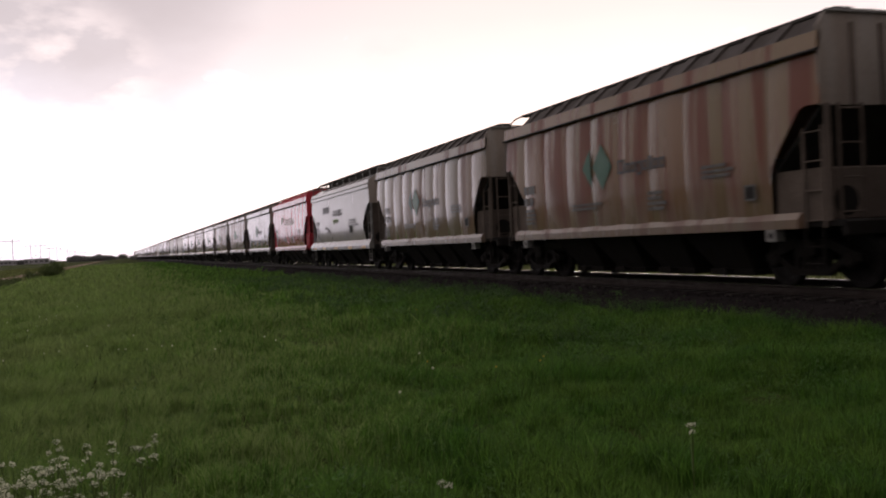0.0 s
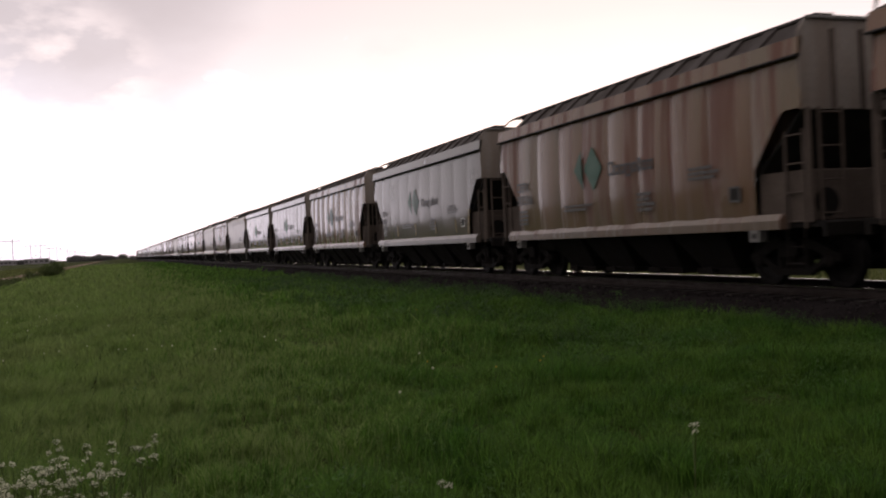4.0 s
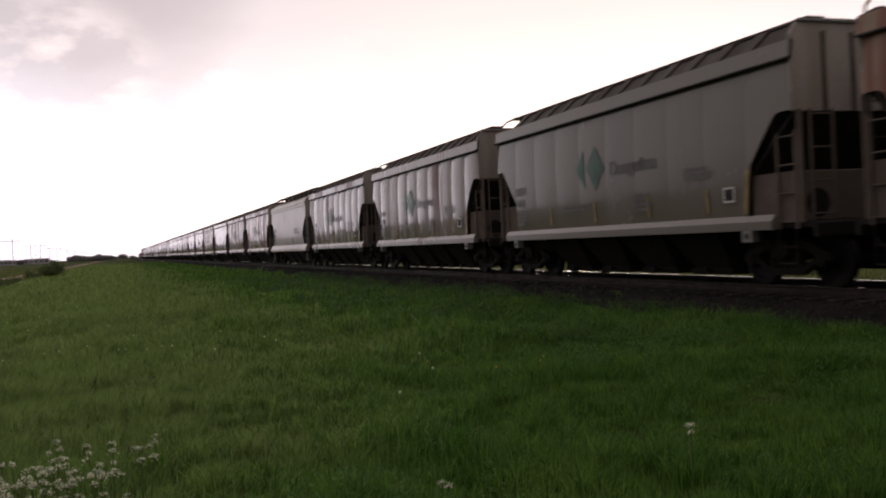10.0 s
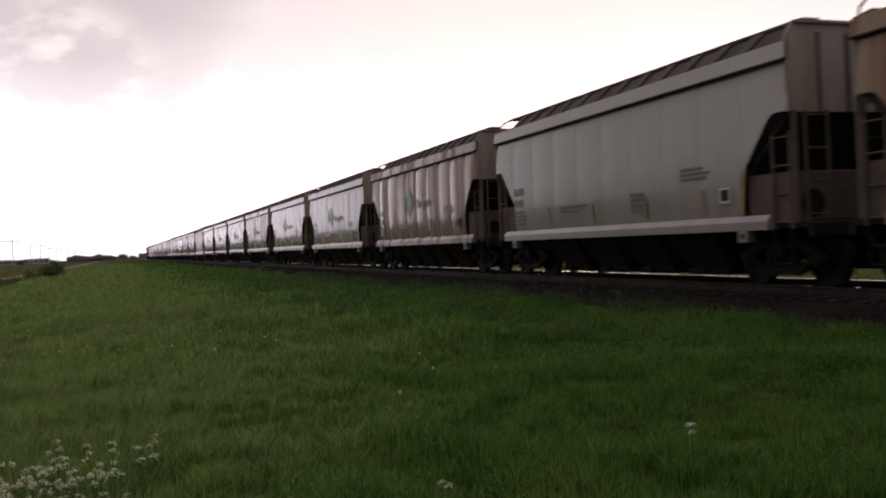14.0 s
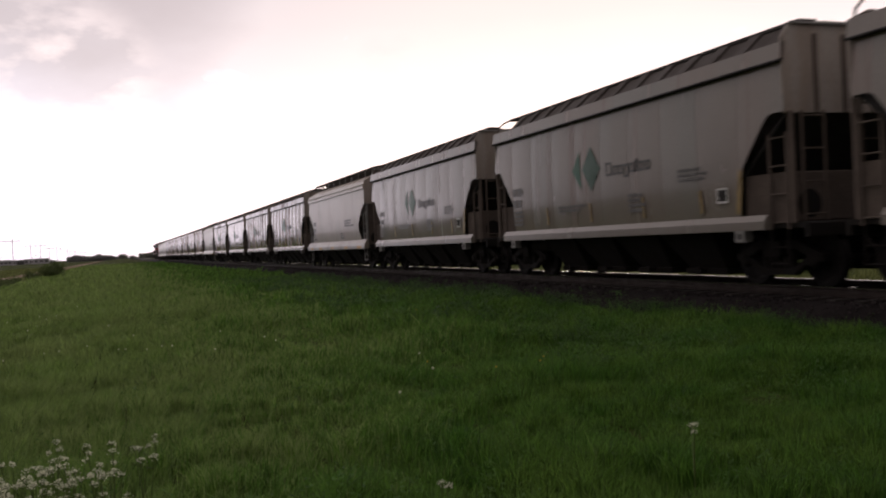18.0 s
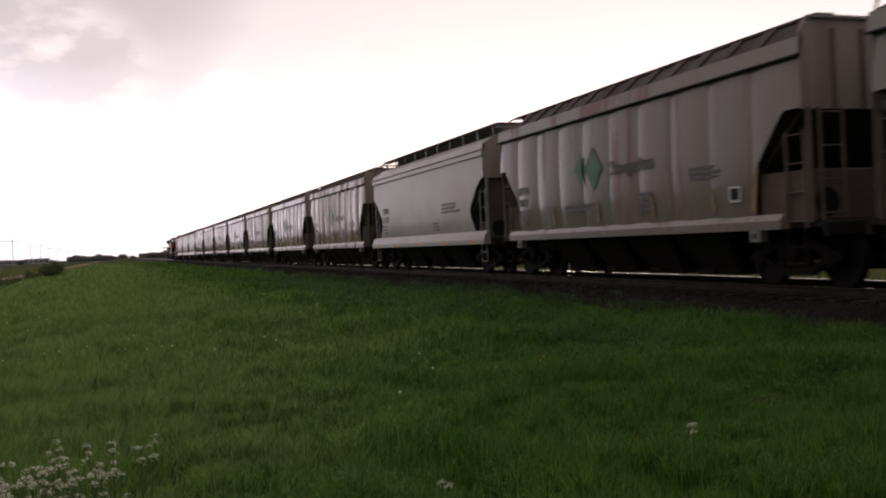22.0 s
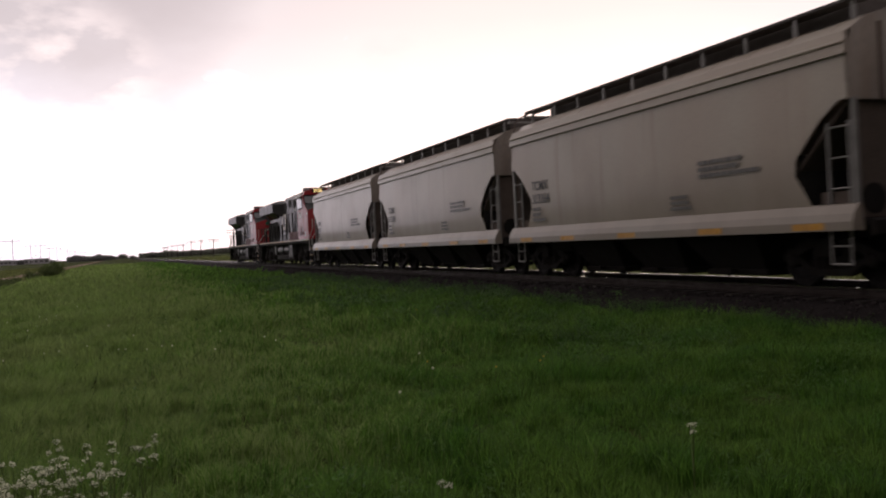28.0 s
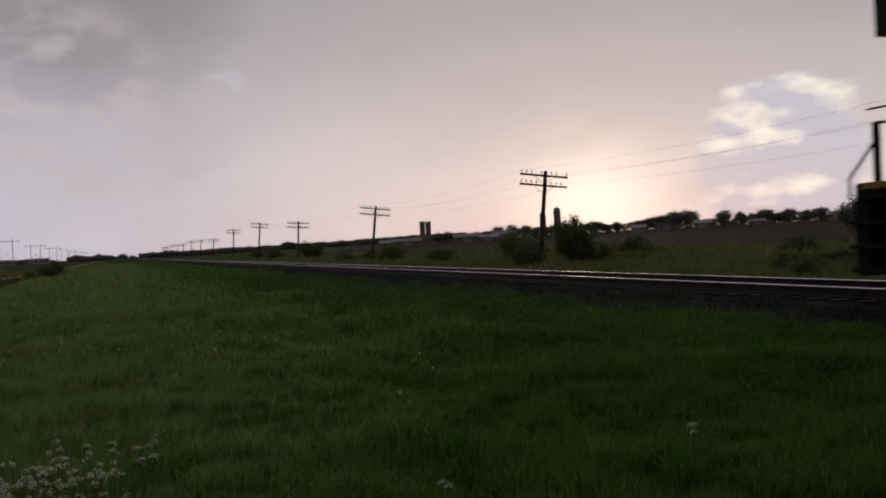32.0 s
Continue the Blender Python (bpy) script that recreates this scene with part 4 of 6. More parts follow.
    # long hood in its stepped lengths
    hood = part("long_hood", Geo().prism([(-1.2, 1.62), (-1.2, 4.34), (-0.95, 4.58), (0.95, 4.58), (1.2, 4.34), (1.2, 1.62)], 4.25, 9.6, 1), LOCO_BLACK, lo, "black engine hood with doors")
    cabinet = part("side_cabinet", Geo().box(-1.50, 1.50, 4.28, 7.60, 1.62, 2.15, 0.02), DULL_RED, lo, "dull red cabinet under the upper walkway")
    for y in (4.9, 5.9, 6.9):
        part("cabinet_door", Geo().box(-1.512, -1.50, y - 0.4, y + 0.4, 1.70, 2.08, 0.01), DULL_RED, cabinet)
    for k in range(3):
        part("walkway_step", Geo().box(-1.48, 1.48, 7.60 + 0.36 * k, 7.96 + 0.36 * k, 1.62, 2.02 - 0.14 * k), LOCO_BLACK, lo)
        part("step_edge", Geo().box(-1.495, -1.48, 7.60 + 0.36 * k, 7.66 + 0.36 * k, 1.64, 2.02 - 0.14 * k), CREAM, lo, "worn pale step edge")
    part("engine_hood", Geo().prism([(-0.94, 1.62), (-0.94, 4.28), (-0.70, 4.46), (0.70, 4.46), (0.94, 4.28), (0.94, 1.62)], 9.6, 14.6, 1), LOCO_BLACK, lo)
    part("exhaust_housing", Geo().box(-0.66, 0.66, 10.9, 13.4, 4.44, 4.68, 0.05), LOCO_BLACK, lo)
    part("horn", Geo().tube((-0.75, 9.5, 4.62), (-0.75, 9.2, 4.63), 0.03, 8, 0.07).tube((-0.75, 9.5, 4.55), (-0.75, 9.5, 4.63), 0.03), DULL_RED, hood)
    part("radiator_hood", Geo().prism([(-0.94, 1.62), (-0.94, 3.3), (-1.30, 3.75), (1.30, 3.75), (0.94, 3.3), (0.94, 1.62)], 14.6, 18.95, 1), LOCO_BLACK, lo)
    big = [(-1.50, 3.74), (-1.50, 4.34), (-1.36, 4.42), (-0.9, 4.56), (0.9, 4.56), (1.36, 4.42), (1.50, 4.34), (1.50, 3.74)]
    slim = [(-0.95, 3.30), (-0.95, 4.24), (-0.86, 4.32), (-0.7, 4.47), (0.7, 4.47), (0.86, 4.32), (0.95, 4.24), (0.95, 3.30)]
    wing = part("radiator_wing", Geo().prism(big, 14.0, 20.35, 1), LOCO_BLACK, lo, "overhanging black radiator section")
    part("wing_fairing", loft([(x, 12.7, z) for x, z in slim], [(x, 14.0, z) for x, z in big]), LOCO_BLACK, wing)
    part("rear_flare", loft([(-0.94, 18.9, 3.1), (-0.94, 18.9, 3.75), (0.94, 18.9, 3.75), (0.94, 18.9, 3.1)], [(-1.3, 20.0, 3.70), (-1.3, 20.0, 3.75), (1.3, 20.0, 3.75), (1.3, 20.0, 3.70)]), LOCO_BLACK, wing)
    part("wing_rail", Geo().tube((-1.0, 14.2, 4.56), (-1.0, 20.2, 4.56), 0.02), RAILING, wing)
    for y0, y1, z0, z1 in ((8.0, 8.95, 3.80, 4.30), (6.86, 7.34, 3.74, 4.26), (6.18, 6.74, 3.74, 4.26), (4.75, 5.05, 3.9, 4.15)):
        part("intake_grille", Geo().box(-1.215, -1.195, y0, y1, z0, z1), SHADE_AND_BLACK, hood)
    for y in (6.8, 7.65, 9.1):
        part("hood_seam", Geo().box(-1.208, -1.195, y - 0.015, y + 0.015, 2.2, 4.3), RUBBER, hood)
    y = 9.9
    while y < 14.3:
        d = part("hood_door", Geo().box(-0.965, -0.94, y, y + 0.62, 1.75, 4.05, 0.01), LOCO_BLACK, hood)
        part("door_latch", Geo().box(-0.975, -0.965, y + 0.05, y + 0.12, 2.6, 2.75), TANK_GREY, d)
        y += 0.66
    for k in range(5):
        part("louvre", Geo().box(-0.97, -0.94, 14.75 + k * 0.84, 15.35 + k * 0.84, 1.9, 3.05, 0.01), SHADE_AND_BLACK, hood)
        part("radiator_pipe", Geo().tube((-1.0, 15.46 + k * 0.84, 1.7), (-1.0, 15.46 + k * 0.84, 3.1), 0.05, 8), TANK_GREY, hood)
    part("cream_wedge", Geo().prism([(4.27, 2.17), (4.27, 3.74), (5.02, 3.74), (5.45, 3.2), (6.15, 2.40), (6.25, 2.17)], -1.208, -1.195), CREAM, hood, "slanting cream band")
    g = Geo()
    X0, X1 = -0.99, -0.966
    # cream hood mark as plain strokes with cut corners
    for poly in ([(13.12, 2.66), (13.12, 3.30), (12.92, 3.30), (12.92, 2.66)], [(13.12, 3.30), (12.92, 3.50), (12.72, 3.50), (12.92, 3.30)], [(13.12, 2.66), (12.92, 2.66), (12.72, 2.46), (12.92, 2.46)],
                 [(12.86, 3.32), (12.86, 3.52), (11.95, 3.52), (11.95, 3.32)], [(12.86, 2.46), (12.86, 2.66), (11.95, 2.66), (11.95, 2.46)],
                 [(11.95, 2.46), (11.75, 2.46), (11.75, 3.52), (11.95, 3.52)], [(11.74, 3.52), (11.50, 3.52), (10.82, 2.46), (11.06, 2.46)], [(10.80, 2.46), (10.60, 2.46), (10.60, 3.52), (10.80, 3.52)]):
        g.prism(poly, X0, X1)
    part("hood_mark", g, CREAM, hood, "cream mark in plain strokes")
    bars(hood, "hood_print", -0.966, 13.0, 2.26, 2.3, 0.13, 1, GREY_MARK, "faint small lettering drawn as bars")
    # handrails and steps
    for s in (-1, 1):
        rail = part("handrail", Geo().pipe([(s * 1.47, 20.6, 2.72), (s * 1.47, 8.75, 2.72), (s * 1.47, 8.35, 3.3), (s * 1.47, 8.2, 3.37), (s * 1.47, 4.4, 3.37)], 0.018), BLACK, lo)
        for y, z0, z1 in ((8.78, 1.62, 2.74), (10.45, 1.62, 2.74), (11.92, 1.62, 2.74), (13.5, 1.62, 2.74), (14.9, 1.62, 2.74), (16.2, 1.62, 2.74), (17.4, 1.62, 2.74), (18.6, 1.62, 2.74), (19.8, 1.62, 2.74), (8.42, 2.1, 3.38), (7.68, 2.1, 3.38), (6.4, 2.15, 3.38)):
            part("rail_post", Geo().box(s * 1.47 - 0.03, s * 1.47 + 0.03, y - 0.06, y + 0.06, z0, z1), BLACK, rail)
        for y, dirn in ((0.50, -1), (20.65, 1)):
            st = part("corner_steps", Geo().box(*sorted((s * 1.02, s * 1.07)), y - 0.40, y + 0.36, 0.3, 1.4), BLACK, lo)
            for z in (0.30, 0.66, 1.02):
                tr = part("tread", Geo().box(*sorted((s * 1.05, s * 1.53)), y - 0.38, y + 0.34, z, z + 0.06), BLACK, st)
                if dirn < 0:
                    part("tread_edge", Geo().box(*sorted((s * 1.53, s * 1.54)), y - 0.38, y + 0.34, z + 0.01, z + 0.06), STRIPE, tr, "worn amber edge")
            if dirn > 0:
                continue
            mat = RAILING
            part("step_rail", Geo().pipe([(s * 1.54, y + 0.38, 0.95), (s * 1.54, y + 0.38, 1.66), (s * 1.44, y - 0.20, 2.2), (s * 1.42, y - 0.20, 2.74)], 0.022), mat, st)
            part("step_rail", Geo().pipe([(s * 1.54, y - 0.42, 1.25), (s * 1.54, y - 0.42, 1.66), (s * 1.05, y - 0.44, 2.3), (s * 0.72, y - 0.44, 2.75)], 0.022), mat, st)
    for s in (-1, 1):
        part("rear_railing", Geo().pipe([(s * 1.5, 20.98, 1.40), (s * 1.5, 20.98, 1.72), (s * 1.02, 20.95, 2.28), (s * 0.95, 20.92, 2.58), (s * 0.45, 20.92, 2.58), (s * 0.45, 20.92, 1.62)], 0.022).box(*sorted((s * 0.98, s * 1.05)), 20.86, 20.96, 1.62, 2.58), BLACK, lo)
    # ends, tank, trucks
    part("pilot", Geo().prism([(0.05, 0.18), (0.45, 0.18), (0.45, 1.4), (0.25, 1.4)], -1.4, 1.4), BLACK, lo)
    part("rear_pilot", Geo().box(-1.4, 1.4, 20.72, 21.0, 0.25, 1.4, 0.03), BLACK, lo)
    for y0, y1 in ((-0.25, 0.3), (21.0, 21.4)):
        part("coupler", Geo().box(-0.13, 0.13, y0, y1, 0.78, 1.0, 0.03), STEEL_DARK, lo)
    for y0, y1 in ((1.6, 7.6), (13.2, 20.5)):
        part("underframe_gear", Geo().box(-1.1, 1.1, y0, y1, 0.95, 1.40), BLACK, lo)
    tank = part("fuel_tank", Geo().prism([(-1.42, 0.42), (-1.2, 0.30), (1.2, 0.30), (1.42, 0.42), (1.42, 0.70), (1.0, 0.80), (0.9, 1.36), (-0.9, 1.36), (-1.0, 0.80), (-1.42, 0.70)], 6.7, 13.4, 1), TRUCK_GREY, lo)
    for y in (9.35, 11.75):
        part("air_tank", Geo().lathe([(-1.02, 0.08), (-0.95, 0.24), (-0.6, 0.26), (0.6, 0.26), (0.95, 0.24), (1.02, 0.08)], 18, 1, (-1.22, y, 1.03)), TANK_GREY, tank, "dark grey air tank", smooth=True)
    for y0, y1, z0 in ((13.1, 13.7, 0.72), (6.75, 8.1, 0.56)):
        part("equipment_box", Geo().box(-1.50, -1.0, y0, y1, z0, 1.34, 0.03), TANK_GREY, lo)
    for y in (6.2, 8.5, 10.5, 13.9, 14.6):
        part("hanging_pipe", Geo().tube((-1.44, y, 0.9), (-1.44, y, 1.42), 0.035, 6), TANK_GREY, lo)
    for y in (4.1, 18.0):
        loco_truck(lo, y)
    return lo

# ---- the train ----
# first car in view is number -1; the locomotives follow number 44
STYLE = {-1: "light_rust", 0: "rusty", 1: "light_rust", 2: "white_lease", 3: "red", 4: "grey", 5: "streaked", 6: "streaked", 7: "grey", 8: "light_rust",
         9: "pale", 10: "grey", 11: "lease", 12: "streaked", 13: "lease", 14: "rusty", 15: "grey", 16: "pale_rust", 17: "pale_rust", 18: "lease", 19: "rusty",
         20: "rusty", 21: "white", 22: "rusty", 23: "pale", 24: "pale", 25: "light_rust", 26: "pale", 27: "pale", 28: "pale", 29: "lease", 30: "pale_rust",
         31: "pale_rust", 32: "pale", 33: "pale_rust", 34: "lease_pale", 35: "rusty", 36: "light_rust", 37: "streaked", 38: "light_rust", 39: "streaked", 40: "streaked",
         41: "streaked", 42: "lease", 43: "lease", 44: "lease"}
WORDS = {
    "rusty": "beige hopper car with heavy brown rust runs and green diamond",
    "streaked": "beige hopper car with rust streaks and a green diamond",
    "light_rust": "beige hopper car with faint rust streaks and green diamond",
    "grey": "grey hopper car with green diamonds and a faded word",
    "pale": "pale grey hopper car with green diamonds and grey word",
    "pale_rust": "pale grey hopper car with dark red runs and green diamond",
    "lease": "smooth light grey hopper car with amber reflectors",
    "lease_pale": "smooth whitish grey hopper car with amber reflectors",
    "white_lease": "smooth whitish hopper car with grey lettering and dark ends",
    "white": "plain off-white hopper car with no large mark",
    "red": "bright red hopper car with white marks",
}
CARS = {}


def build_train():
    made = {}
    for i, style in STYLE.items():
        if style not in made:
            if style in ("lease", "lease_pale", "white_lease"):
                car, mx = lease_car("white" if style == "white_lease" else style)
            else:
                car, mx = potash_car(style, 10, style not in ("grey", "pale", "white", "red"))
                if style == "red":
                    emb = part("emblem", Geo().prism([(2.75, 2.75), (2.75, 3.2), (2.1, 3.2), (1.95, 3.05), (2.1, 2.92), (2.05, 2.72), (2.3, 2.9), (2.45, 2.72)], mx - 0.003, mx), WHITE_MARK, car, "white plain emblem")
                    g, y = Geo(), 1.45
                    for w, hh in ((0.34, 0.46), (0.27, 0.34), (0.18, 0.42), (0.27, 0.34), (0.25, 0.34), (0.27, 0.46), (0.32, 0.46), (0.27, 0.34), (0.17, 0.34), (0.27, 0.34)):
                        hollow(g, mx, y - w, y, 2.62, 2.62 + hh, 0.05)
                        y -= w + 0.07
                    part("word_mark", g, WHITE_MARK, car, "white word drawn as bars")["kind"] = "stuff"
                elif style != "white":
                    logo_double_diamond(car, mx, GREEN_LOGO, 0.25 if style in ("rusty", "streaked", "light_rust", "pale_rust") else 0.0)
            if style == "white_lease":
                bars(car, "word_mark", mx, 3.3, 3.18, 1.55, 0.34, 1, WORD_MARK, "grey word drawn as bars")
                slogan = part("slogan", text_mesh("GROWING", 0.44, GREY_MARK), None, car, "dark grey slogan lettering", at=pose(mx - 0.002, 1.05, 2.62, 90, 0, -90))
                part("slogan_line", text_mesh("together", 0.36, PALE_GREEN), None, car, "pale green slogan lettering", at=pose(mx - 0.002, 1.05, 2.28, 90, 0, -90))
                part("dark_plate", Geo().box(mx - 0.004, mx, -3.15, -2.55, 1.72, 2.08), SHADE_AND_BLACK, car, "small dark plate")
                rnd = random.Random(4)
                for y0, z0 in ((4.6, 1.75), (2.9, 2.1), (2.3, 1.85), (1.6, 1.7)):
                    pts, y, z = [], y0, z0
                    for _ in range(9):
                        pts.append((mx - 0.002, y, z))
                        y, z = y - rnd.uniform(-0.08, 0.25), z + rnd.uniform(-0.14, 0.14)
                    part("scrawl", Geo().pipe(pts, 0.012, 4), GREY_MARK, car, "thin dark scrawled line")
            car["label"] = WORDS[style]
            made[style] = car
            CARS[i] = car
        else:
            CARS[i] = copy_thing(made[style], Matrix())


build_train()
# car marks that can be read
READ = {1: ("CEFX", "302252"), 6: ("CEFX", "302366"), 9: ("CNPX", "4584"), 13: ("TCMX", "313564"), 19: ("CEFX", "302744"), 31: ("CNPX", "4958"), 34: ("TCMX", "310371"), 39: ("CEFX", "302571"), 42: ("TCMX", "313364"),
        43: ("TCMX", "313348")}
for i, lines in READ.items():
    for ob in CARS[i].children:
        if ob.name.startswith("reporting_mark"):
            lease = lines[0] == "TCMX"
            me = text_mesh("\n".join(lines), 0.34, WORD_MARK if lease else GREY_MARK)
            me.transform(pose(ob.data.vertices[0].co.x - 0.004, 5.0, 2.30, 90, 0, -90))
            ob.data = me
            ob["label"] = "dark grey stencilled lettering"
LOCOS = [locomotive("2956", True, "red and black diesel locomotive with lit number boards"),
         locomotive("3114", False, "red and black diesel locomotive with dark number boards")]


# ---- ground, track ----
def verge(x, y):
    """Height of the land: verge by the camera, ditch and lane beyond it, fields."""
    if x < -13:
        z = -1.25
    elif x < -6.5:
        z = -1.25 + 0.7 * max(0.0, min(1.0, (x + 9.5) / 3.0))
    elif x < 9.2:
        z = -0.55
    elif x < 15.5:
        z = -0.75
    else:
        z = -0.75 + 0.014 * max(0.0, min(x, 450.0) - 50.0)
    near = max(0.0, 1 - abs(y - 20) / 160)
    return z + near * (0.12 * noise.noise((x * 0.45, y * 0.3, 0.0)) + 0.06 * noise.noise((x * 1.1, y * 0.8, 5.0))) + 0.05 * noise.noise((x * 0.05, y * 0.05, 4.0))


def ground():
    xs = sorted({*[-4500, -2500, -1200, -600, -300, -150, -80, -45, -30], *[i * 1.0 for i in range(-22, 30)], -9.5, -6.5, 9.2, 35, 45, 60, 90, 150, 300, 600, 1200, 2500, 4500})
    ys = sorted({*[-4500, -2000, -800, -300, -120, -60], *[i * 2.0 for i in range(-15, 60)], 130, 150, 180, 220, 280, 360, 500, 800, 1400, 2500, 4500})
    g = Geo()
    n = len(ys)
    g.v = [(x, y, verge(x, y)) for x in xs for y in ys]
    g.f = [(i * n + j, (i + 1) * n + j, (i + 1) * n + j + 1, i * n + j + 1) for i in range(len(xs) - 1) for j in range(n - 1)]
    solo("ground", g, SOIL, "rough green grassland beside the railway", "ground", kind="structure", smooth=True)
    f = Geo()
    fx, fy = [48 + 8 * k for k in range(30)], [-120 + 12 * k for k in range(41)]
    f.v = [(x, y, verge(x, y) + 0.06) for x in fx for y in fy]
    f.f = [(i * 41 + j, (i + 1) * 41 + j, (i + 1) * 41 + j + 1, i * 41 + j + 1) for i in range(29) for j in range(40)]
    solo("ploughed_field", f, FIELD, "brown ploughed field beyond the railway", "field", kind="structure")
    lane = Geo().box(-16, -12, 20, 900, -1.4, -1.17)
    solo("lane", lane, STUBBLE, "dry tan lane along the verge", "lane", kind="structure")


ground()


def track():
    y0, y1 = -60, 900
    prof = [(-3.0, -0.75), (-2.75, -0.5), (-1.75, -0.20), (1.75, -0.20), (2.75, -0.5), (3.2, -0.8)]
    g = Geo()
    ys = [y0 + k * 0.6 for k in range(int((120 - y0) / 0.6))] + [120, 160, 220, 300, 400, 600, y1]
    for y in ys:
        for k, (x, z) in enumerate(prof):
            d = 0.03 * noise.noise((x * 3, y * 3, 1.0)) if y < 120 else 0
            g.v.append((TRACK_X + x, y, z + d))
    n = len(prof)
    g.f = [(i * n + k, i * n + k + 1, (i + 1) * n + k + 1, (i + 1) * n + k) for i in range(len(ys) - 1) for k in range(n - 1)]
    solo("ballast_bed", g, BALLAST, "dark crushed-stone ballast bed", "ballast", kind="structure")
    rail = [(-0.07, -0.17), (0.07, -0.17), (0.07, -0.155), (0.012, -0.13), (0.012, -0.05), (0.037, -0.035), (0.037, -0.006), (0.025, 0.0), (-0.025, 0.0), (-0.037, -0.006), (-0.037, -0.035), (-0.012, -0.05), (-0.012, -0.13), (-0.07, -0.155)]
    for s in (-1, 1):
        x = TRACK_X + s * GAUGE
        ob = solo("rail", Geo().prism([(x + a, b) for a, b in rail], y0, y1, 1), RAIL, "rusty steel rail with a polished head", "rail", "rails of the track", "structure")
        part("rail_head", Geo().prism([(x - 0.038, -0.012), (x - 0.038, -0.009), (x - 0.028, 0.001), (x, 0.004), (x + 0.028, 0.001), (x + 0.038, -0.009), (x + 0.038, -0.012)], y0, y1, 1), RAIL_TOP, ob, "polished running surface")


track()
TIE_MESH = Geo().box(-1.28, 1.28, -0.11, 0.11, -0.34, -0.165, 0.012).mesh("tie", TIE)
for k in range(160):
    tie = new("tie", TIE_MESH)
    tie.location = (TRACK_X + random.uniform(-0.04, 0.04), -6 + k * 0.53, random.uniform(-0.008, 0.008))
    tie.rotation_euler = (0, 0, random.uniform(-0.015, 0.015))
    tagged(tie, "dark creosoted wooden tie", "tie", "ties of the track", "structure")
far_ties = Geo()
for k in range(420):
    y = 79 + k * 0.53
    far_ties.box(TRACK_X - 1.28, TRACK_X + 1.28, y - 0.11, y + 0.11, -0.34, -0.165)
solo("far_ties", far_ties, TIE, "dark wooden ties further along the track", "ties", kind="stuff")


# ---- grass and small plants ----
def blades(name, label, mat, boxes, seed, category="grass", side=0):
    """Grass as one mesh: every blade three faces, bent over. boxes: x0, x1, y0, y1, count, length, width, ground."""
    rng = np.random.default_rng(seed)
    V, F, base = [], [], 0
    for x0, x1, y0, y1, n, length, width, keep in boxes:
        x, y = rng.uniform(x0, x1, n), y0 + (y1 - y0) * rng.uniform(0, 1, n) ** 1.15
        if keep:
            # only the wedge that can be seen from the verge
            ang = np.degrees(np.arctan2(x, y))
            ok = (ang > -9) & (ang < 48)
            x, y = x[ok], y[ok]
        if side:
            # sward paled for glare away from the track, lush grass beside it
            mixed = x - np.minimum(3.4, (y - 4.6) * 0.42 - 0.4) + rng.normal(0, 1.3, len(x)) + np.array([2.5 * noise.noise((a * 0.35, b * 0.25, 4.0)) for a, b in zip(x, y)])
            ok = mixed * side > 0
            x, y = x[ok], y[ok]
        # draw most blades together into tufts
        n = len(x)
        near = np.hypot(x, y) < 30
        cell = 0.34
        cx, cy = np.floor(x / cell), np.floor(y / cell)
        h1 = np.modf(np.abs(np.sin(cx * 12.9898 + cy * 78.233) * 43758.5453))[0]
        h2 = np.modf(np.abs(np.sin(cx * 39.346 + cy * 11.135) * 24634.6345))[0]
        h3 = np.modf(np.abs(np.sin(cx * 73.156 + cy * 52.235) * 13758.545))[0]
        pull = np.where(near, 0.55 * rng.uniform(0, 1, n), 0)
        x = x + pull * ((cx + 0.15 + 0.7 * h1) * cell - x)
        y = y + pull * ((cy + 0.15 + 0.7 * h2) * cell - y)
        tuft = np.array([noise.noise((a * 0.5, b * 0.4, 2.0)) + 0.7 * noise.noise((a * 1.5, b * 1.2, 8.0)) for a, b in zip(x, y)])
        z = np.array([verge(a, b) for a, b in zip(x, y)]) - 0.02
        dist = np.hypot(x, y)
        ln = length * np.clip(1 + 1.05 * tuft + np.where(near, 0.7 * (h3 - 0.5), 0), 0.3, 2.5) * rng.uniform(0.5, 1.25, n)
        wd = width * rng.uniform(0.6, 1.4, n) * np.maximum(1, dist / 9)
        az = rng.uniform(0, 2 * np.pi, n)
        lean = rng.uniform(0.05, 0.95, n) ** 1.2 * ln
        dx, dy = np.cos(az) * lean + 0.06 * ln, np.sin(az) * lean
        # blades turn their face mostly to the open side
        wa = rng.normal(0.35, 0.7, n)
        wx, wy = np.cos(wa) * wd * 0.5, -np.sin(wa) * wd * 0.5
        p = np.empty((n, 5, 3))
        p[:, 0] = np.c_[x - wx, y - wy, z]
        p[:, 1] = np.c_[x + wx, y + wy, z]
        p[:, 2] = np.c_[x - wx * 0.8 + dx * 0.35, y - wy * 0.8 + dy * 0.35, z + ln * 0.6]
        p[:, 3] = np.c_[x + wx * 0.8 + dx * 0.35, y + wy * 0.8 + dy * 0.35, z + ln * 0.6]
        p[:, 4] = np.c_[x + dx, y + dy, z + ln * rng.uniform(0.62, 1.0, n)]
        k = base + 5 * np.arange(n)[:, None]
        F.append(np.concatenate([k + [0, 1, 3], k + [0, 3, 2], k + [2, 3, 4]], axis=1).reshape(-1, 3))
        V.append(p.reshape(-1, 3))
        base += 5 * n
    V, F = np.concatenate(V), np.concatenate(F)
    me = D.meshes.new(name)
    me.vertices.add(len(V))
    me.vertices.foreach_set("co", V.astype(np.float32).ravel())
    me.loops.add(F.size)
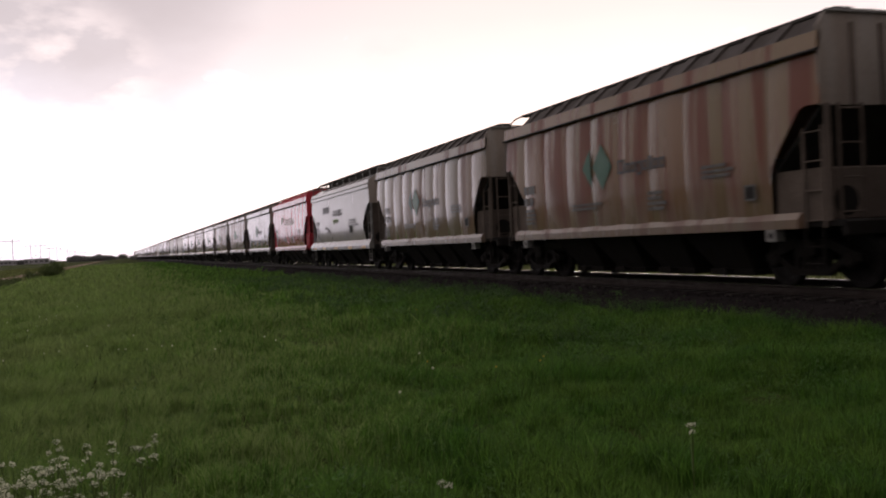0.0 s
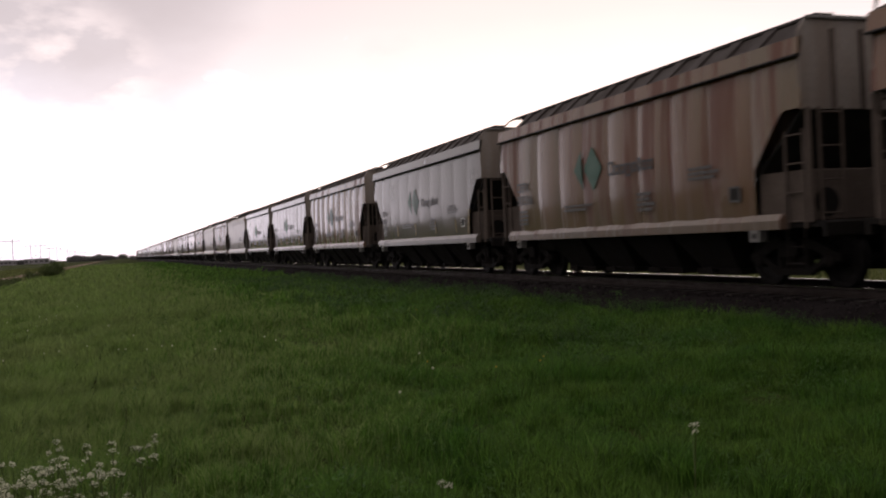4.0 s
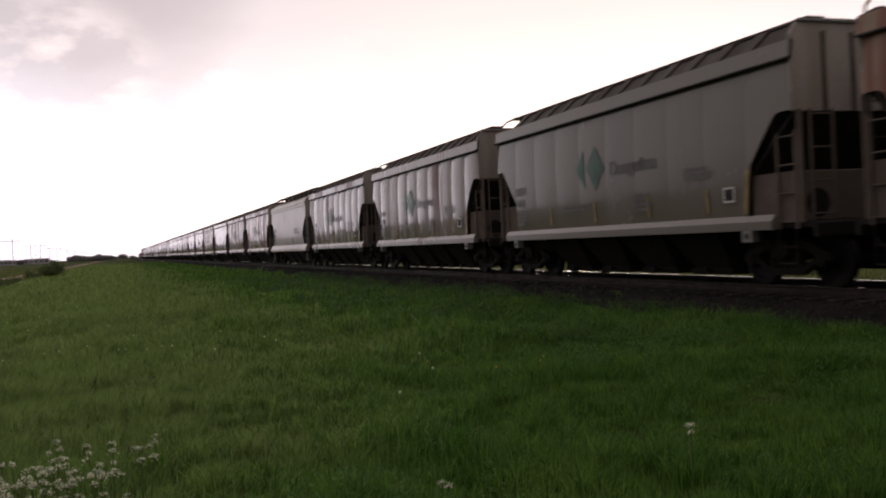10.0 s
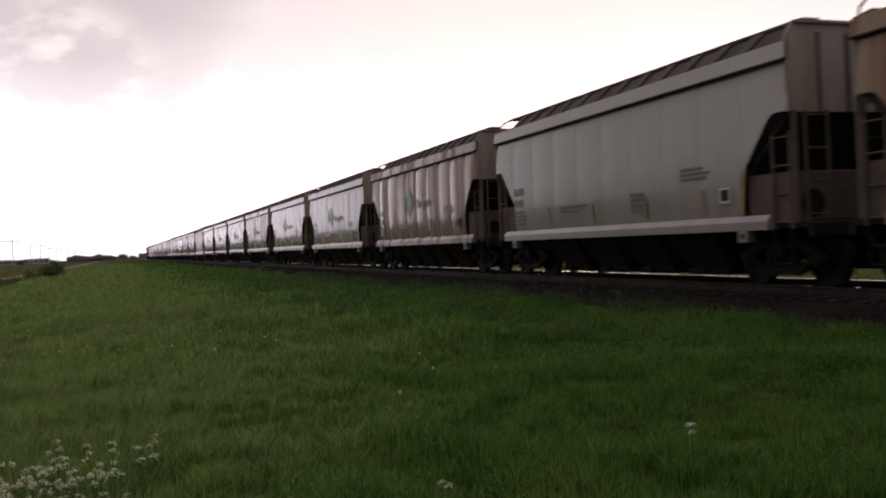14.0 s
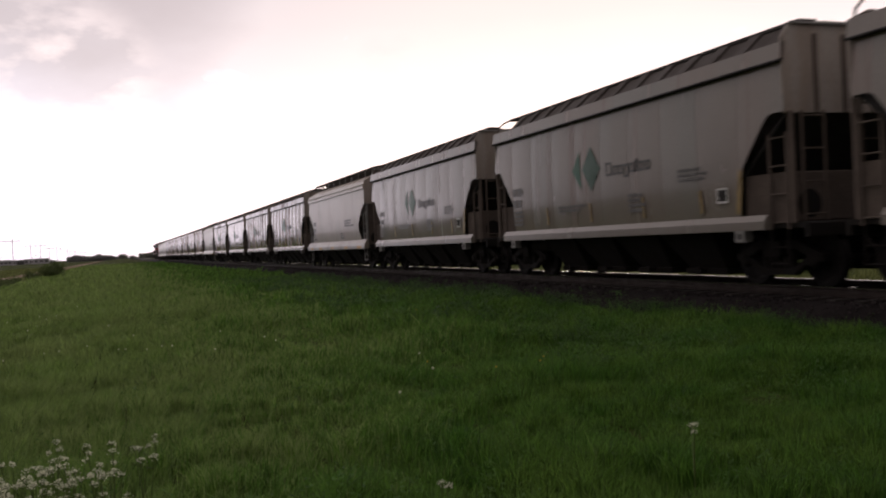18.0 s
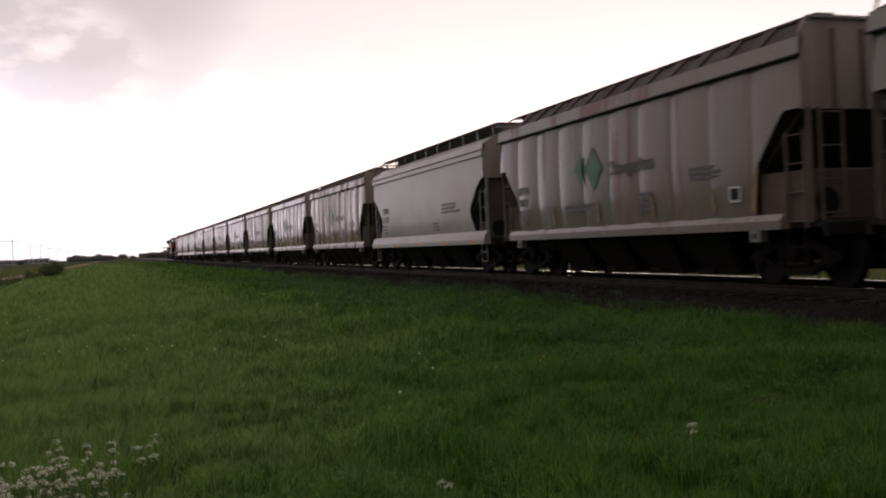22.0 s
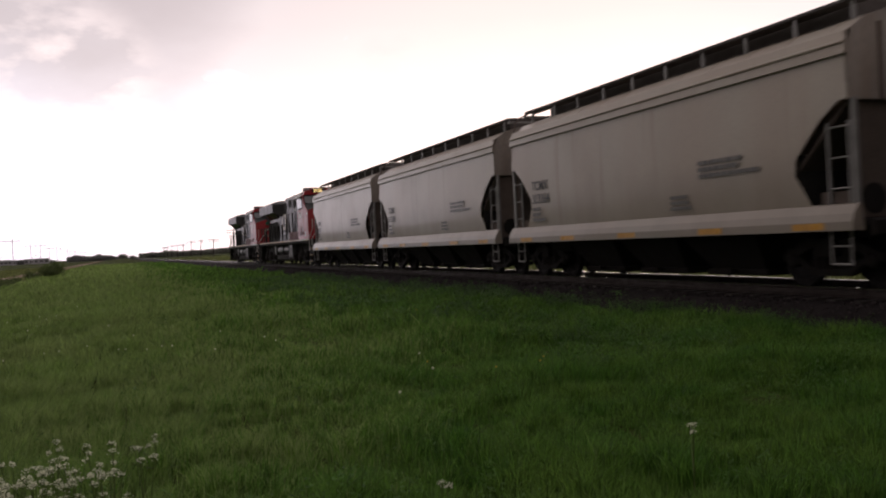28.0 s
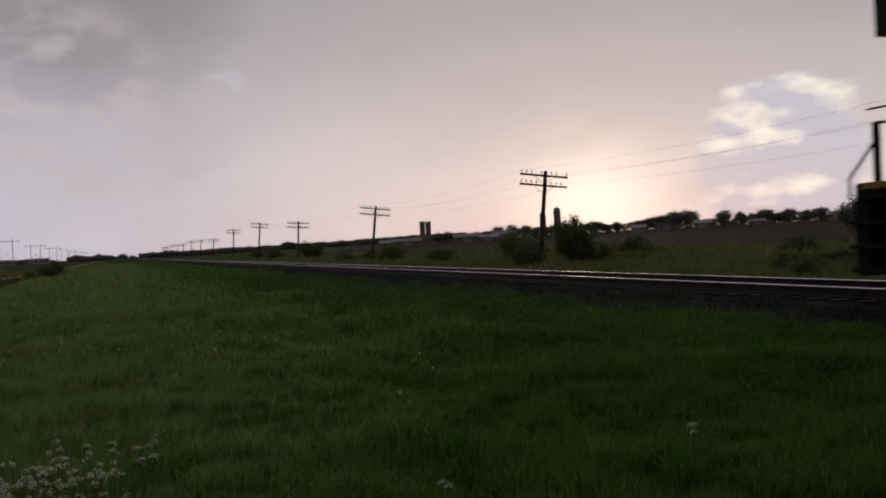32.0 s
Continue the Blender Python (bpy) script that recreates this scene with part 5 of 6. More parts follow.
    me.loops.foreach_set("vertex_index", F.astype(np.int32).ravel())
    me.polygons.add(len(F))
    me.polygons.foreach_set("loop_start", np.arange(0, F.size, 3, dtype=np.int32))
    me.update(calc_edges=True)
    me.materials.append(mat)
    return tagged(new(name, me), label, category, kind="stuff")


for sward, words, blade_mat, side in (("verge_grass", "long lush green grass beside the ballast", GRASS_A, 1), ("pale_verge_grass", "yellow-green grass on the open verge, paled for glare", GRASS_GLARE, -1)):
    blades(sward, words, blade_mat, [
        (-1.6, 9.6, 4.2, 12, 310000, 0.20, 0.0066, True),
        (-4.5, 9.7, 12, 26, 160000, 0.22, 0.0080, True),
        (-7.5, 9.6, 26, 60, 70000, 0.25, 0.010, True),
        (-8.5, 9.3, 60, 220, 40000, 0.28, 0.012, True)], 11, side=side)
blades("far_verge_grass", "rough grass and weeds beyond the track", GRASS_FAR, [
    (17.0, 30, 12, 70, 50000, 0.42, 0.012, True),
    (28, 52, 20, 130, 30000, 0.55, 0.014, True),
    (15.4, 48, 70, 320, 35000, 0.6, 0.014, False)], 12)
blades("left_field_grass", "green crop in the low field", GRASS_FAR, [
    (-30, -16.5, 50, 300, 20000, 0.35, 0.012, False),
    (-12, -8.5, 22, 200, 12000, 0.4, 0.012, False)], 13)


def herbs():
    """Low broad-leaved weeds among the grass, as clumps of small leaves."""
    rng = np.random.default_rng(21)
    g = Geo()
    for k in range(3800):
        x, y = (rng.uniform(-2.5, 9.4), 4.4 + 22 * rng.uniform(0, 1) ** 1.5) if k < 1900 else (rng.uniform(5.8, 9.2), 7.0 + 18 * rng.uniform(0, 1) ** 1.3)
        if noise.noise((x * 0.7, y * 0.5, 3.0)) < -0.02:
            continue
        ang = math.degrees(math.atan2(x, y))
        if not -9 < ang < 48:
            continue
        z, top = verge(x, y), rng.uniform(0.10, 0.34) * (1.0 if k < 1900 else 1.4)
        lean = rng.uniform(-0.08, 0.08, 2)
        for _ in range(int(rng.integers(14, 30))):
            f = rng.uniform(0.35, 1)
            c = Vector((x + lean[0] * f + rng.normal(0, 0.05), y + lean[1] * f + rng.normal(0, 0.05), z + top * f))
            a, tilt, s = rng.uniform(0, 6.28), rng.uniform(-0.5, 0.6), rng.uniform(0.010, 0.024)
            u = Vector((math.cos(a), math.sin(a), tilt)).normalized() * s
            w = Vector((-math.sin(a), math.cos(a), rng.uniform(-0.3, 0.3))).normalized() * s * 0.45
            n = len(g.v)
            g.v += [tuple(c - u), tuple(c + w), tuple(c + u), tuple(c - w)]
            g.f.append((n, n + 1, n + 2, n + 3))
    solo("verge_herbs", g.mesh("verge_herbs", HERB, False, False), None, "small broad-leaved green weeds among the grass", "weeds", kind="stuff")


def weed_clumps():
    """Dark leafy clumps that stand over the grass towards the ballast."""
    rng = np.random.default_rng(33)
    g = Geo()
    for k in range(1700):
        y = 8.0 + 38 * rng.uniform(0, 1) ** 1.2
        x = rng.uniform(4.6, 9.5) if k % 3 else rng.uniform(8.4, 9.7)
        near = y < 15
        if noise.noise((x * 0.7, y * 0.45, 12.0)) < (0.16 if near else 0.10 - 0.016 * (y - 15)) or math.degrees(math.atan2(x, y)) > 47:
            continue
        z, top, wide = verge(x, y), rng.uniform(0.22, 0.42) if near else rng.uniform(0.28, 0.5), rng.uniform(0.08, 0.20)
        for _ in range(int(rng.integers(110, 180)) if near else int(rng.integers(45, 80))):
            f = rng.uniform(0.15, 1) ** 0.8
            r = wide * (1.1 - 0.6 * f)
            c = Vector((x + rng.normal(0, r), y + rng.normal(0, r), z + top * f))
            a, tilt, size = rng.uniform(0, 6.28), rng.uniform(-0.8, 0.8), rng.uniform(0.009, 0.022) * (1 if near else 1.9)
            u = Vector((math.cos(a), math.sin(a), tilt)).normalized() * size
            w = Vector((-math.sin(a), math.cos(a), rng.uniform(-0.4, 0.4))).normalized() * size * 0.42
            n = len(g.v)
            g.v += [tuple(c - u), tuple(c + w), tuple(c + u), tuple(c - w)]
            g.f.append((n, n + 1, n + 2, n + 3))
    solo("weed_clumps", g.mesh("weed_clumps", DARK_HERB, False, False), None, "dark leafy weed clumps beside the ballast", "weeds", kind="stuff")


DARK_HERB = leafy("dark_herb_leaves", (0.034, 0.088, 0.017), (0.058, 0.13, 0.024), 0.35, 0.45, 0.6, 0.25, 0.8)
HERB = leafy("herb_leaves", (0.055, 0.14, 0.025), (0.085, 0.17, 0.035), 0.4, 0.4, 0.65, 0.15, 0.8)
herbs()
weed_clumps()


def stones():
    """Loose crushed stone on the shoulder of the ballast."""
    rng = np.random.default_rng(5)
    g = Geo()
    for _ in range(12000):
        u = rng.uniform(0, 1)
        x, y = rng.uniform(-2.9, 2.2), 3 + 62 * rng.uniform(0, 1) ** 1.7
        z = np.interp(abs(x), [0, 1.75, 2.75, 3.0], [-0.2, -0.2, -0.5, -0.72])
        r = rng.uniform(0.014, 0.036)
        c = Vector((TRACK_X + x, y, z + r * 0.5))
        n = len(g.v)
        for d in ((1, 0, 0), (-1, 0, 0), (0, 1, 0), (0, -1, 0), (0, 0, 1), (0, 0, -1)):
            g.v.append(tuple(c + Vector(d) * r * rng.uniform(0.6, 1.3) + Vector(rng.uniform(-0.3, 0.3, 3) * r)))
        g.f += [tuple(n + i for i in f) for f in ((0, 2, 4), (2, 1, 4), (1, 3, 4), (3, 0, 4), (2, 0, 5), (1, 2, 5), (3, 1, 5), (0, 3, 5))]
    solo("ballast_stones", g.mesh("ballast_stones", STONE, False, False), None, "loose grey crushed stones beside the ties", "stones", kind="stuff")


stones()


# ---- flowering weeds ----
def umbel_mesh(seed, r):
    rnd = random.Random(seed)
    g = Geo()
    for k in range(22):
        a, d = k * 2.4 + rnd.uniform(-0.3, 0.3), r * math.sqrt((k + 0.5) / 22) * rnd.uniform(0.8, 1.2)
        c = Vector((d * math.cos(a), d * math.sin(a), -0.6 * d * d / r + rnd.uniform(-0.009, 0.009)))
        s = rnd.uniform(0.0028, 0.0052)
        n = len(g.v)
        g.v.append(tuple(c + Vector((0, 0, 0.003))))
        for i in range(5):
            g.v.append(tuple(c + Vector((s * math.cos(i * 1.257 + a), s * math.sin(i * 1.257 + a), rnd.uniform(-0.003, 0.002)))))
        g.f += [(n, n + 1 + i, n + 1 + (i + 1) % 5) for i in range(5)]
    return g.mesh("umbel", PETAL, False, False)


def umbel_rays(r):
    g = Geo()
    for k in range(0, 16, 2):
        a, d = k * 2.4, r * math.sqrt((k + 0.5) / 16)
        g.tube((0, 0, -r * 1.1), (d * math.cos(a), d * math.sin(a), -0.003 - 0.35 * d * d / r), 0.0012, 3)
    return g.mesh("rays", STEM, False, False)


UMBELS = [umbel_mesh(k, 0.017 + 0.003 * k) for k in range(4)]
RAYS = [umbel_rays(0.017 + 0.003 * k) for k in range(4)]


def cow_parsley(x, y, heads, height):
    """Stem with forked branches, each ending in a white umbel. heads: offsets from the root."""
    gz = verge(x, y)
    plant = thing("cow_parsley", "tall green weed with flat white flower heads", "wild flower", "white-flowered weeds in the grass", m=pose(x, y, gz))
    fork = height * 0.55
    part("stem", Geo().tube((0, 0, 0), (0, 0, fork), 0.005, 5, 0.004), STEM, plant)
    for k, (dx, dy, dz) in enumerate(heads):
        z = height + dz
        v = (k + len(heads)) % 4
        u = part("umbel", UMBELS[v], None, plant, at=pose(dx, dy, z, random.uniform(-25, 25), random.uniform(-25, 25), random.uniform(0, 360)))
        part("rays", RAYS[v], None, u)
        part("branch", Geo().tube((0, 0, fork * random.uniform(0.7, 1)), (dx, dy, z - 0.03), 0.003, 4, 0.002), STEM, plant)
    for k in range(3):
        a = random.uniform(0, 6.28)
        g = Geo()
        for j in range(9):
            f = 0.02 + 0.016 * j
            cx, cy, cz = math.cos(a) * f, math.sin(a) * f, 0.06 + 0.05 * k + 0.3 * f
            w = 0.026 * (1 - j / 11)
            g.add([(cx, cy, cz), (cx - math.sin(a) * w, cy + math.cos(a) * w, cz + 0.012), (cx + math.cos(a) * 0.025, cy + math.sin(a) * 0.025, cz)], [(0, 1, 2)])
            g.add([(cx, cy, cz), (cx + math.sin(a) * w, cy - math.cos(a) * w, cz + 0.012), (cx + math.cos(a) * 0.025, cy + math.sin(a) * 0.025, cz)], [(0, 1, 2)])
        part("leaf", g, STEM, plant)
    return plant


def weed(points, height):
    """A plant whose flower heads stand over the given places of the ground."""
    x = sum(q[0] for q in points) / len(points)
    y = sum(q[1] for q in points) / len(points)
    return cow_parsley(x, y, [(a - x, b - y, random.uniform(-0.05, 0.05)) for a, b in points], height)


WEEDS = [
    weed([(-0.37, 5.65), (-0.40, 5.46), (-0.34, 5.36)], 0.56), weed([(-0.37, 5.24), (-0.30, 5.11), (-0.42, 5.12)], 0.55),
    weed([(-0.19, 5.05), (-0.19, 5.20), (-0.13, 4.92)], 0.56), weed([(-0.07, 5.06), (-0.07, 4.82)], 0.55),
    weed([(0.04, 5.49), (0.11, 5.43), (0.06, 5.30)], 0.50), weed([(0.12, 4.76), (0.06, 4.78)], 0.50),
    weed([(-0.47, 4.93), (-0.53, 4.97), (-0.57, 4.89)], 0.56), weed([(-0.47, 4.72), (-0.36, 4.56), (-0.41, 4.56)], 0.55),
    weed([(-0.28, 4.68), (-0.24, 4.57), (-0.21, 4.57)], 0.55), weed([(-0.12, 4.55), (-0.08, 4.55), (-0.06, 4.49)], 0.56),
    weed([(-0.03, 4.43), (-0.11, 4.37)], 0.55), weed([(0.18, 6.62), (0.18, 6.80)], 0.38),
    weed([(3.02, 4.54), (2.86, 4.28), (2.84, 4.24)], 0.57), weed([(1.42, 4.16), (1.37, 4.10)], 0.47)]

for k in range(26):
    # the thicket of flower heads in the near grass
    u = random.random()
    bx, by = -0.62 + 0.55 * u, 4.25 + 0.75 * random.random()
    cow_parsley(bx, by, [(random.uniform(-0.07, 0.07), random.uniform(-0.07, 0.07), random.uniform(-0.09, 0.03)) for _ in range(random.choice((3, 4, 4, 5)))], random.uniform(0.40, 0.56))
CLOCK = Geo().lathe([(-0.010, 0.003), (-0.006, 0.008), (0.0, 0.011), (0.006, 0.008), (0.010, 0.003)], 8, 2).mesh("flower_head", PETAL, True)
YELLOW = Geo().lathe([(-0.006, 0.004), (0.002, 0.011), (0.006, 0.009), (0.008, 0.003)], 8, 2).mesh("flower_head", YELLOW_PETAL, True)
STALK = Geo().tube((0, 0, 0), (0, 0, 0.34), 0.0025, 4, 0.002).mesh("stalk", STEM)


def meadow_flower(x, y, tall, head, label):
    f = thing("meadow_flower", label, "wild flower", "small flowers in the grass", m=pose(x, y, verge(x, y), random.uniform(-8, 8), random.uniform(-8, 8), 0))
    st = part("stalk", STALK, None, f)
    h = part("flower_head", head, None, f)
    h.location = (0, 0, 0.34)
    f.scale = (1, 1, 1)
    return f


for x, y in ((-1.68, 19.0), (-1.54, 22.2), (-1.39, 23.1), (-1.73, 22.9), (-1.07, 25.6), (-2.26, 21.2), (-0.5, 15.1), (-0.84, 14.6), (-0.07, 13.8), (0.05, 13.9), (0.54, 14.3), (0.67, 14.0), (0.33, 13.8),
             (1.08, 12.2), (1.97, 13.8), (2.08, 13.1), (-1.01, 13.8), (-1.44, 13.3), (2.77, 8.5), (2.12, 7.3), (3.26, 10.5), (0.2, 16.2), (1.5, 15.0), (-0.2, 17.8)):
    meadow_flower(x, y, 0.34, CLOCK, "thin stalk with a small round white seed head")
for x, y in ((3.09, 9.5), (4.18, 9.0), (4.03, 8.6), (3.31, 8.2), (5.35, 17.0)):
    meadow_flower(x, y, 0.34, YELLOW, "thin stalk with a small yellow flower")


# ---- telegraph line ----
POLE_X = 24.0


def telegraph_pole(y, top, lean):
    base = verge(POLE_X, y)
    h = top - base
    off = math.sin(radians(lean)) * h
    pole = thing("telegraph_pole", "leaning dark wooden telegraph pole with two crossarms", "telegraph pole", "telegraph poles along the track",
                 m=pose(POLE_X - 0.945 * off, y + 0.326 * off, base) @ Matrix.Rotation(radians(lean), 4, Vector((math.sin(radians(19)), math.cos(radians(19)), 0))))
    part("post", Geo().lathe([(-0.4, 0.15), (h * 0.5, 0.13), (h * 0.98, 0.11), (h, 0.08)], 12, 2), WOOD_POLE, pole, smooth=True)
    for k, z in enumerate((h - 0.28, h - 0.86)):
        arm = part("crossarm", Geo().box(-1.53, 1.53, 0.10, 0.21, z - 0.06, z + 0.06, 0.015), WOOD_POLE, pole)
        for j in range(10):
            x = -1.45 + 2.9 * j / 9
            if (j * 7 + k * 3 + int(y)) % 5 == 0:
                continue
            part("insulator", Geo().lathe([(z + 0.06, 0.014), (z + 0.14, 0.014), (z + 0.14, 0.045), (z + 0.20, 0.045), (z + 0.25, 0.03), (z + 0.27, 0.01)], 8, 2, (x, 0.155, 0)), GLASS_INS, arm)
        part("brace", Geo().tube((-0.62, 0.12, z - 0.04), (-0.02, 0.10, z - 0.52), 0.014).tube((0.62, 0.12, z - 0.04), (0.02, 0.10, z - 0.52), 0.014), WIRE, pole)
    return pole


POLE_ROW = [(9.9, 5.3, 5.0), (49.7, 5.0, 6.0), (87.9, 4.95, 6.8), (129.2, 4.95, 3.0), (166.0, 6.1, 5.2), (206.0, 6.1, 2.8), (251.2, 4.9, 3.0), (290, 5.5, 4.0), (330, 5.8, 3.0), (370, 5.4, 5.0),
            (410, 5.6, 2.0), (450, 6.0, 4.0), (490, 5.6, 3.0), (530, 5.7, 3.0)]
for y, top, lean in POLE_ROW:
    telegraph_pole(y, top, lean)


def wires():
    def tip(k, x, dz):
        y, top, lean = POLE_ROW[k]
        a = radians(lean)
        h = top - verge(POLE_X, y) - dz
        return Vector((POLE_X + x, y + 0.15, verge(POLE_X, y) + h * math.cos(a) - math.sin(a) * x))

    for x, dz in ((-1.45, 0.05), (1.12, 0.05), (-1.45, 0.63), (1.45, 0.63)):
        g = Geo()
        for k in range(5):
            a, b = tip(k, x, dz), tip(k + 1, x, dz)
            pts = [a.lerp(b, j / 14) - Vector((0, 0, 0.55 * (1 - (2 * j / 14 - 1) ** 2))) for j in range(15)]
            g.pipe(pts, 0.0035, 4)
        solo("telegraph_wire", g, WIRE, "thin dark wire sagging between the poles", "wire", "wires of the telegraph line")


wires()


# ---- shrubs and trees ----
def foliage(seed, spread, clumps, leaf, mat, per=26):
    """A crown: clumps of leaves scattered over an uneven volume with gaps. spread: half sizes."""
    rnd = random.Random(seed)
    g = Geo()
    for _ in range(clumps):
        while True:
            p = Vector((rnd.uniform(-1, 1), rnd.uniform(-1, 1), rnd.uniform(-1, 1)))
            if 0.15 < p.length < 0.8 + 0.35 * noise.noise(p * 1.6 + Vector((seed, 0, 0))):
                break
        c = Vector((p.x * spread[0], p.y * spread[1], p.z * spread[2]))
        rad = leaf * rnd.uniform(1.5, 3.2)
        for _ in range(per):
            q = c + Vector((rnd.gauss(0, rad), rnd.gauss(0, rad), rnd.gauss(0, rad * 0.7)))
            a = Vector((rnd.gauss(0, 1), rnd.gauss(0, 1), rnd.gauss(0, 0.7))).normalized() * leaf * rnd.uniform(0.6, 1.2)
            b = a.cross(Vector((rnd.gauss(0, 1), rnd.gauss(0, 1), rnd.gauss(0, 1)))).normalized() * leaf * 0.42
            n = len(g.v)
            g.v += [tuple(q - a), tuple(q + b), tuple(q + a), tuple(q - b)]
            g.f.append((n, n + 1, n + 2, n + 3))
    return g.mesh("crown", mat, False, False)


BARK = material("bark", (0.07, 0.055, 0.045), 0.9, vary=0.4, scale=4, fine=30, bump=0.5)


def trunk_mesh(h, r, seed, reach):
    rnd = random.Random(seed)
    g = Geo()
    g.tube((0, 0, -0.3), (0, 0, h * 0.55), r, 8, r * 0.7)
    g.tube((0, 0, h * 0.55), (rnd.uniform(-0.3, 0.3), 0, h * 0.9), r * 0.7, 6, r * 0.25)
    for k in range(6):
        a, z = k * 1.1 + rnd.random(), h * rnd.uniform(0.32, 0.7)
        g.tube((0, 0, z), (math.cos(a) * reach, math.sin(a) * reach, z + h * 0.22), r * 0.4, 5, r * 0.1)
    return g.mesh("trunk", BARK)


CROWNS = {}
for k in range(4):
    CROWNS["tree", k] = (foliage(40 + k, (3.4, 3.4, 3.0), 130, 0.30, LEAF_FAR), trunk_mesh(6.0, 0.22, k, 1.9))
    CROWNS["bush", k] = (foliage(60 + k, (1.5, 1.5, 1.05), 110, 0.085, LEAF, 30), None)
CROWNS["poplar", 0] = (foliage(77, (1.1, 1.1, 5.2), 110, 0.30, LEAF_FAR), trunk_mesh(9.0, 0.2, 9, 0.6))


def stem_cluster(seed):
    rnd = random.Random(seed)
    g = Geo()
    for k in range(9):
        a, r = rnd.uniform(0, 6.28), rnd.uniform(0.3, 1.2)
        g.tube((0.1 * math.cos(a), 0.1 * math.sin(a), -0.1), (r * math.cos(a), r * math.sin(a), rnd.uniform(0.9, 1.9)), 0.03, 5, 0.008)
    return g.mesh("stems", BARK)


STEMS = [stem_cluster(k) for k in range(4)]


def tree(x, y, height, width, k=0, kind="tree", z=None):
    """A tree scaled to its height and width."""
    base = verge(x, y) if z is None else z
    crown, trunk = CROWNS[kind, k]
    full = {"tree": 8.6, "poplar": 13.0}[kind]
    wide = {"tree": 6.2, "poplar": 2.0}[kind]
    t = thing("tree", "dark leafy tree on the skyline" if kind == "tree" else "tall narrow poplar on the skyline", "tree", "trees on the skyline" if kind == "tree" else "row of poplars", m=pose(x, y, base, 0, 0, random.uniform(0, 360)))
    sx, sz = width / wide, height / full
    part("trunk", trunk, None, t).scale = (sz, sz, sz)
    c = part("crown", crown, None, t)
    c.location, c.scale = (0, 0, height * (0.6 if kind == "tree" else 0.55)), (sx, sx, sz)
    return t


def shrub(x, y, height, width, k=0):
    base = verge(x, y)
    t = thing("shrub", "dark green wild shrub beside the railway", "shrub", "shrubs along the railway", m=pose(x, y, base, 0, 0, random.uniform(0, 360)))
    s = part("stems", STEMS[k], None, t)
    s.scale = (width / 2.6, width / 2.6, height / 2.0)
    c = part("crown", CROWNS["bush", k][0], None, t)
    c.location, c.scale = (0, 0, height * 0.52), (width / 2.6, width / 2.6, height / 2.05)
    return t


# shrubs at the foot of the poles and along the far fence line
for x, y, h, w, k in ((25.1, 49.0, 3.1, 2.2, 0), (25.6, 48.8, 2.3, 2.0, 1), (22.7, 50.0, 1.5, 1.8, 2), (27.2, 49.6, 1.3, 1.8, 3), (26.8, 58.0, 1.9, 2.4, 1), (29.0, 66.0, 2.4, 2.6, 3), (24.2, 70.0, 1.4, 2.2, 0),
                      (25.5, 88.5, 1.8, 2.6, 2), (24.5, 92.0, 1.5, 2.2, 1), (22.5, 95.0, 1.2, 2.2, 0), (26.0, 131.0, 3.0, 3.6, 0), (27.2, 136.0, 2.2, 3.2, 2), (24.0, 150.0, 2.0, 3.0, 1), (26, 185, 2.0, 3.5, 3),
                      (27.5, 30.5, 0.8, 2.2, 1), (26.0, 31.5, 0.7, 1.8, 2), (31.0, 33.0, 0.8, 2.2, 0), (34.0, 36.0, 0.8, 2.0, 3), (21.0, 24.5, 0.8, 1.6, 2), (23.2, 28.0, 0.9, 1.8, 0), (38.0, 45.0, 1.4, 2.6, 1), (36.0, 60.0, 1.6, 2.8, 2)):
    shrub(x, y, h, w, k)
# shrubs over the lane on the low side
for x, y, h, w, k in ((-6.4, 95.0, 1.3, 1.6, 1), (-5.7, 97.0, 1.6, 2.0, 2), (-7.4, 92.0, 1.0, 1.4, 0), (-8.2, 84.0, 0.9, 1.2, 3), (-7.0, 62.0, 0.7, 1.6, 0), (-7.4, 70.0, 0.8, 1.6, 1)):
    shrub(x, y, h, w, k)


# ---- skyline: trees, farms, silos, woods, power line ----
for k, (x, y, top, w) in enumerate(((217.6, 359.2, 7.2, 4.6), (220.8, 357.3, 8.0, 6.5), (224.9, 354.7, 8.7, 8.5), (230.0, 351.4, 10.1, 10.0), (235.0, 348.1, 10.5, 9.5), (247.6, 339.3, 9.9, 6.8),
                                    (253.1, 335.1, 8.6, 4.4), (257.1, 332.1, 7.6, 5.2), (261.3, 328.8, 9.2, 7.8), (265.2, 325.7, 7.5, 4.4), (268.7, 322.8, 8.9, 6.8), (273.4, 318.8, 7.8, 6.8), (277.9, 314.9, 8.7, 7.4),
                                    (283.2, 310.2, 6.4, 9.0), (288.0, 305.0, 6.6, 8.0), (209.6, 364.0, 6.9, 3.8), (200.5, 369.0, 7.7, 8.5), (196.1, 371.4, 7.2, 6.5), (191.6, 373.7, 6.7, 6.0), (205.0, 366.0, 6.2, 6.0),
                                    (161.9, 387.6, 7.5, 4.8), (167.7, 385.1, 8.0, 7.0), (173.5, 382.5, 7.4, 6.0), (180.0, 380.0, 6.8, 7.0), (185.0, 377.0, 6.9, 6.0), (140.4, 395.8, 6.3, 4.2), (142.8, 395.0, 5.7, 4.0),
                                    (136.8, 397.1, 5.8, 4.4), (1.8, 350.0, 2.6, 3.4), (5.1, 352.0, 1.9, 2.6), (61.8, 65.4, 3.5, 3.4), (64.5, 66.5, 3.0, 3.0))):
    tree(x, y, top - verge(x, y), w, k % 4)
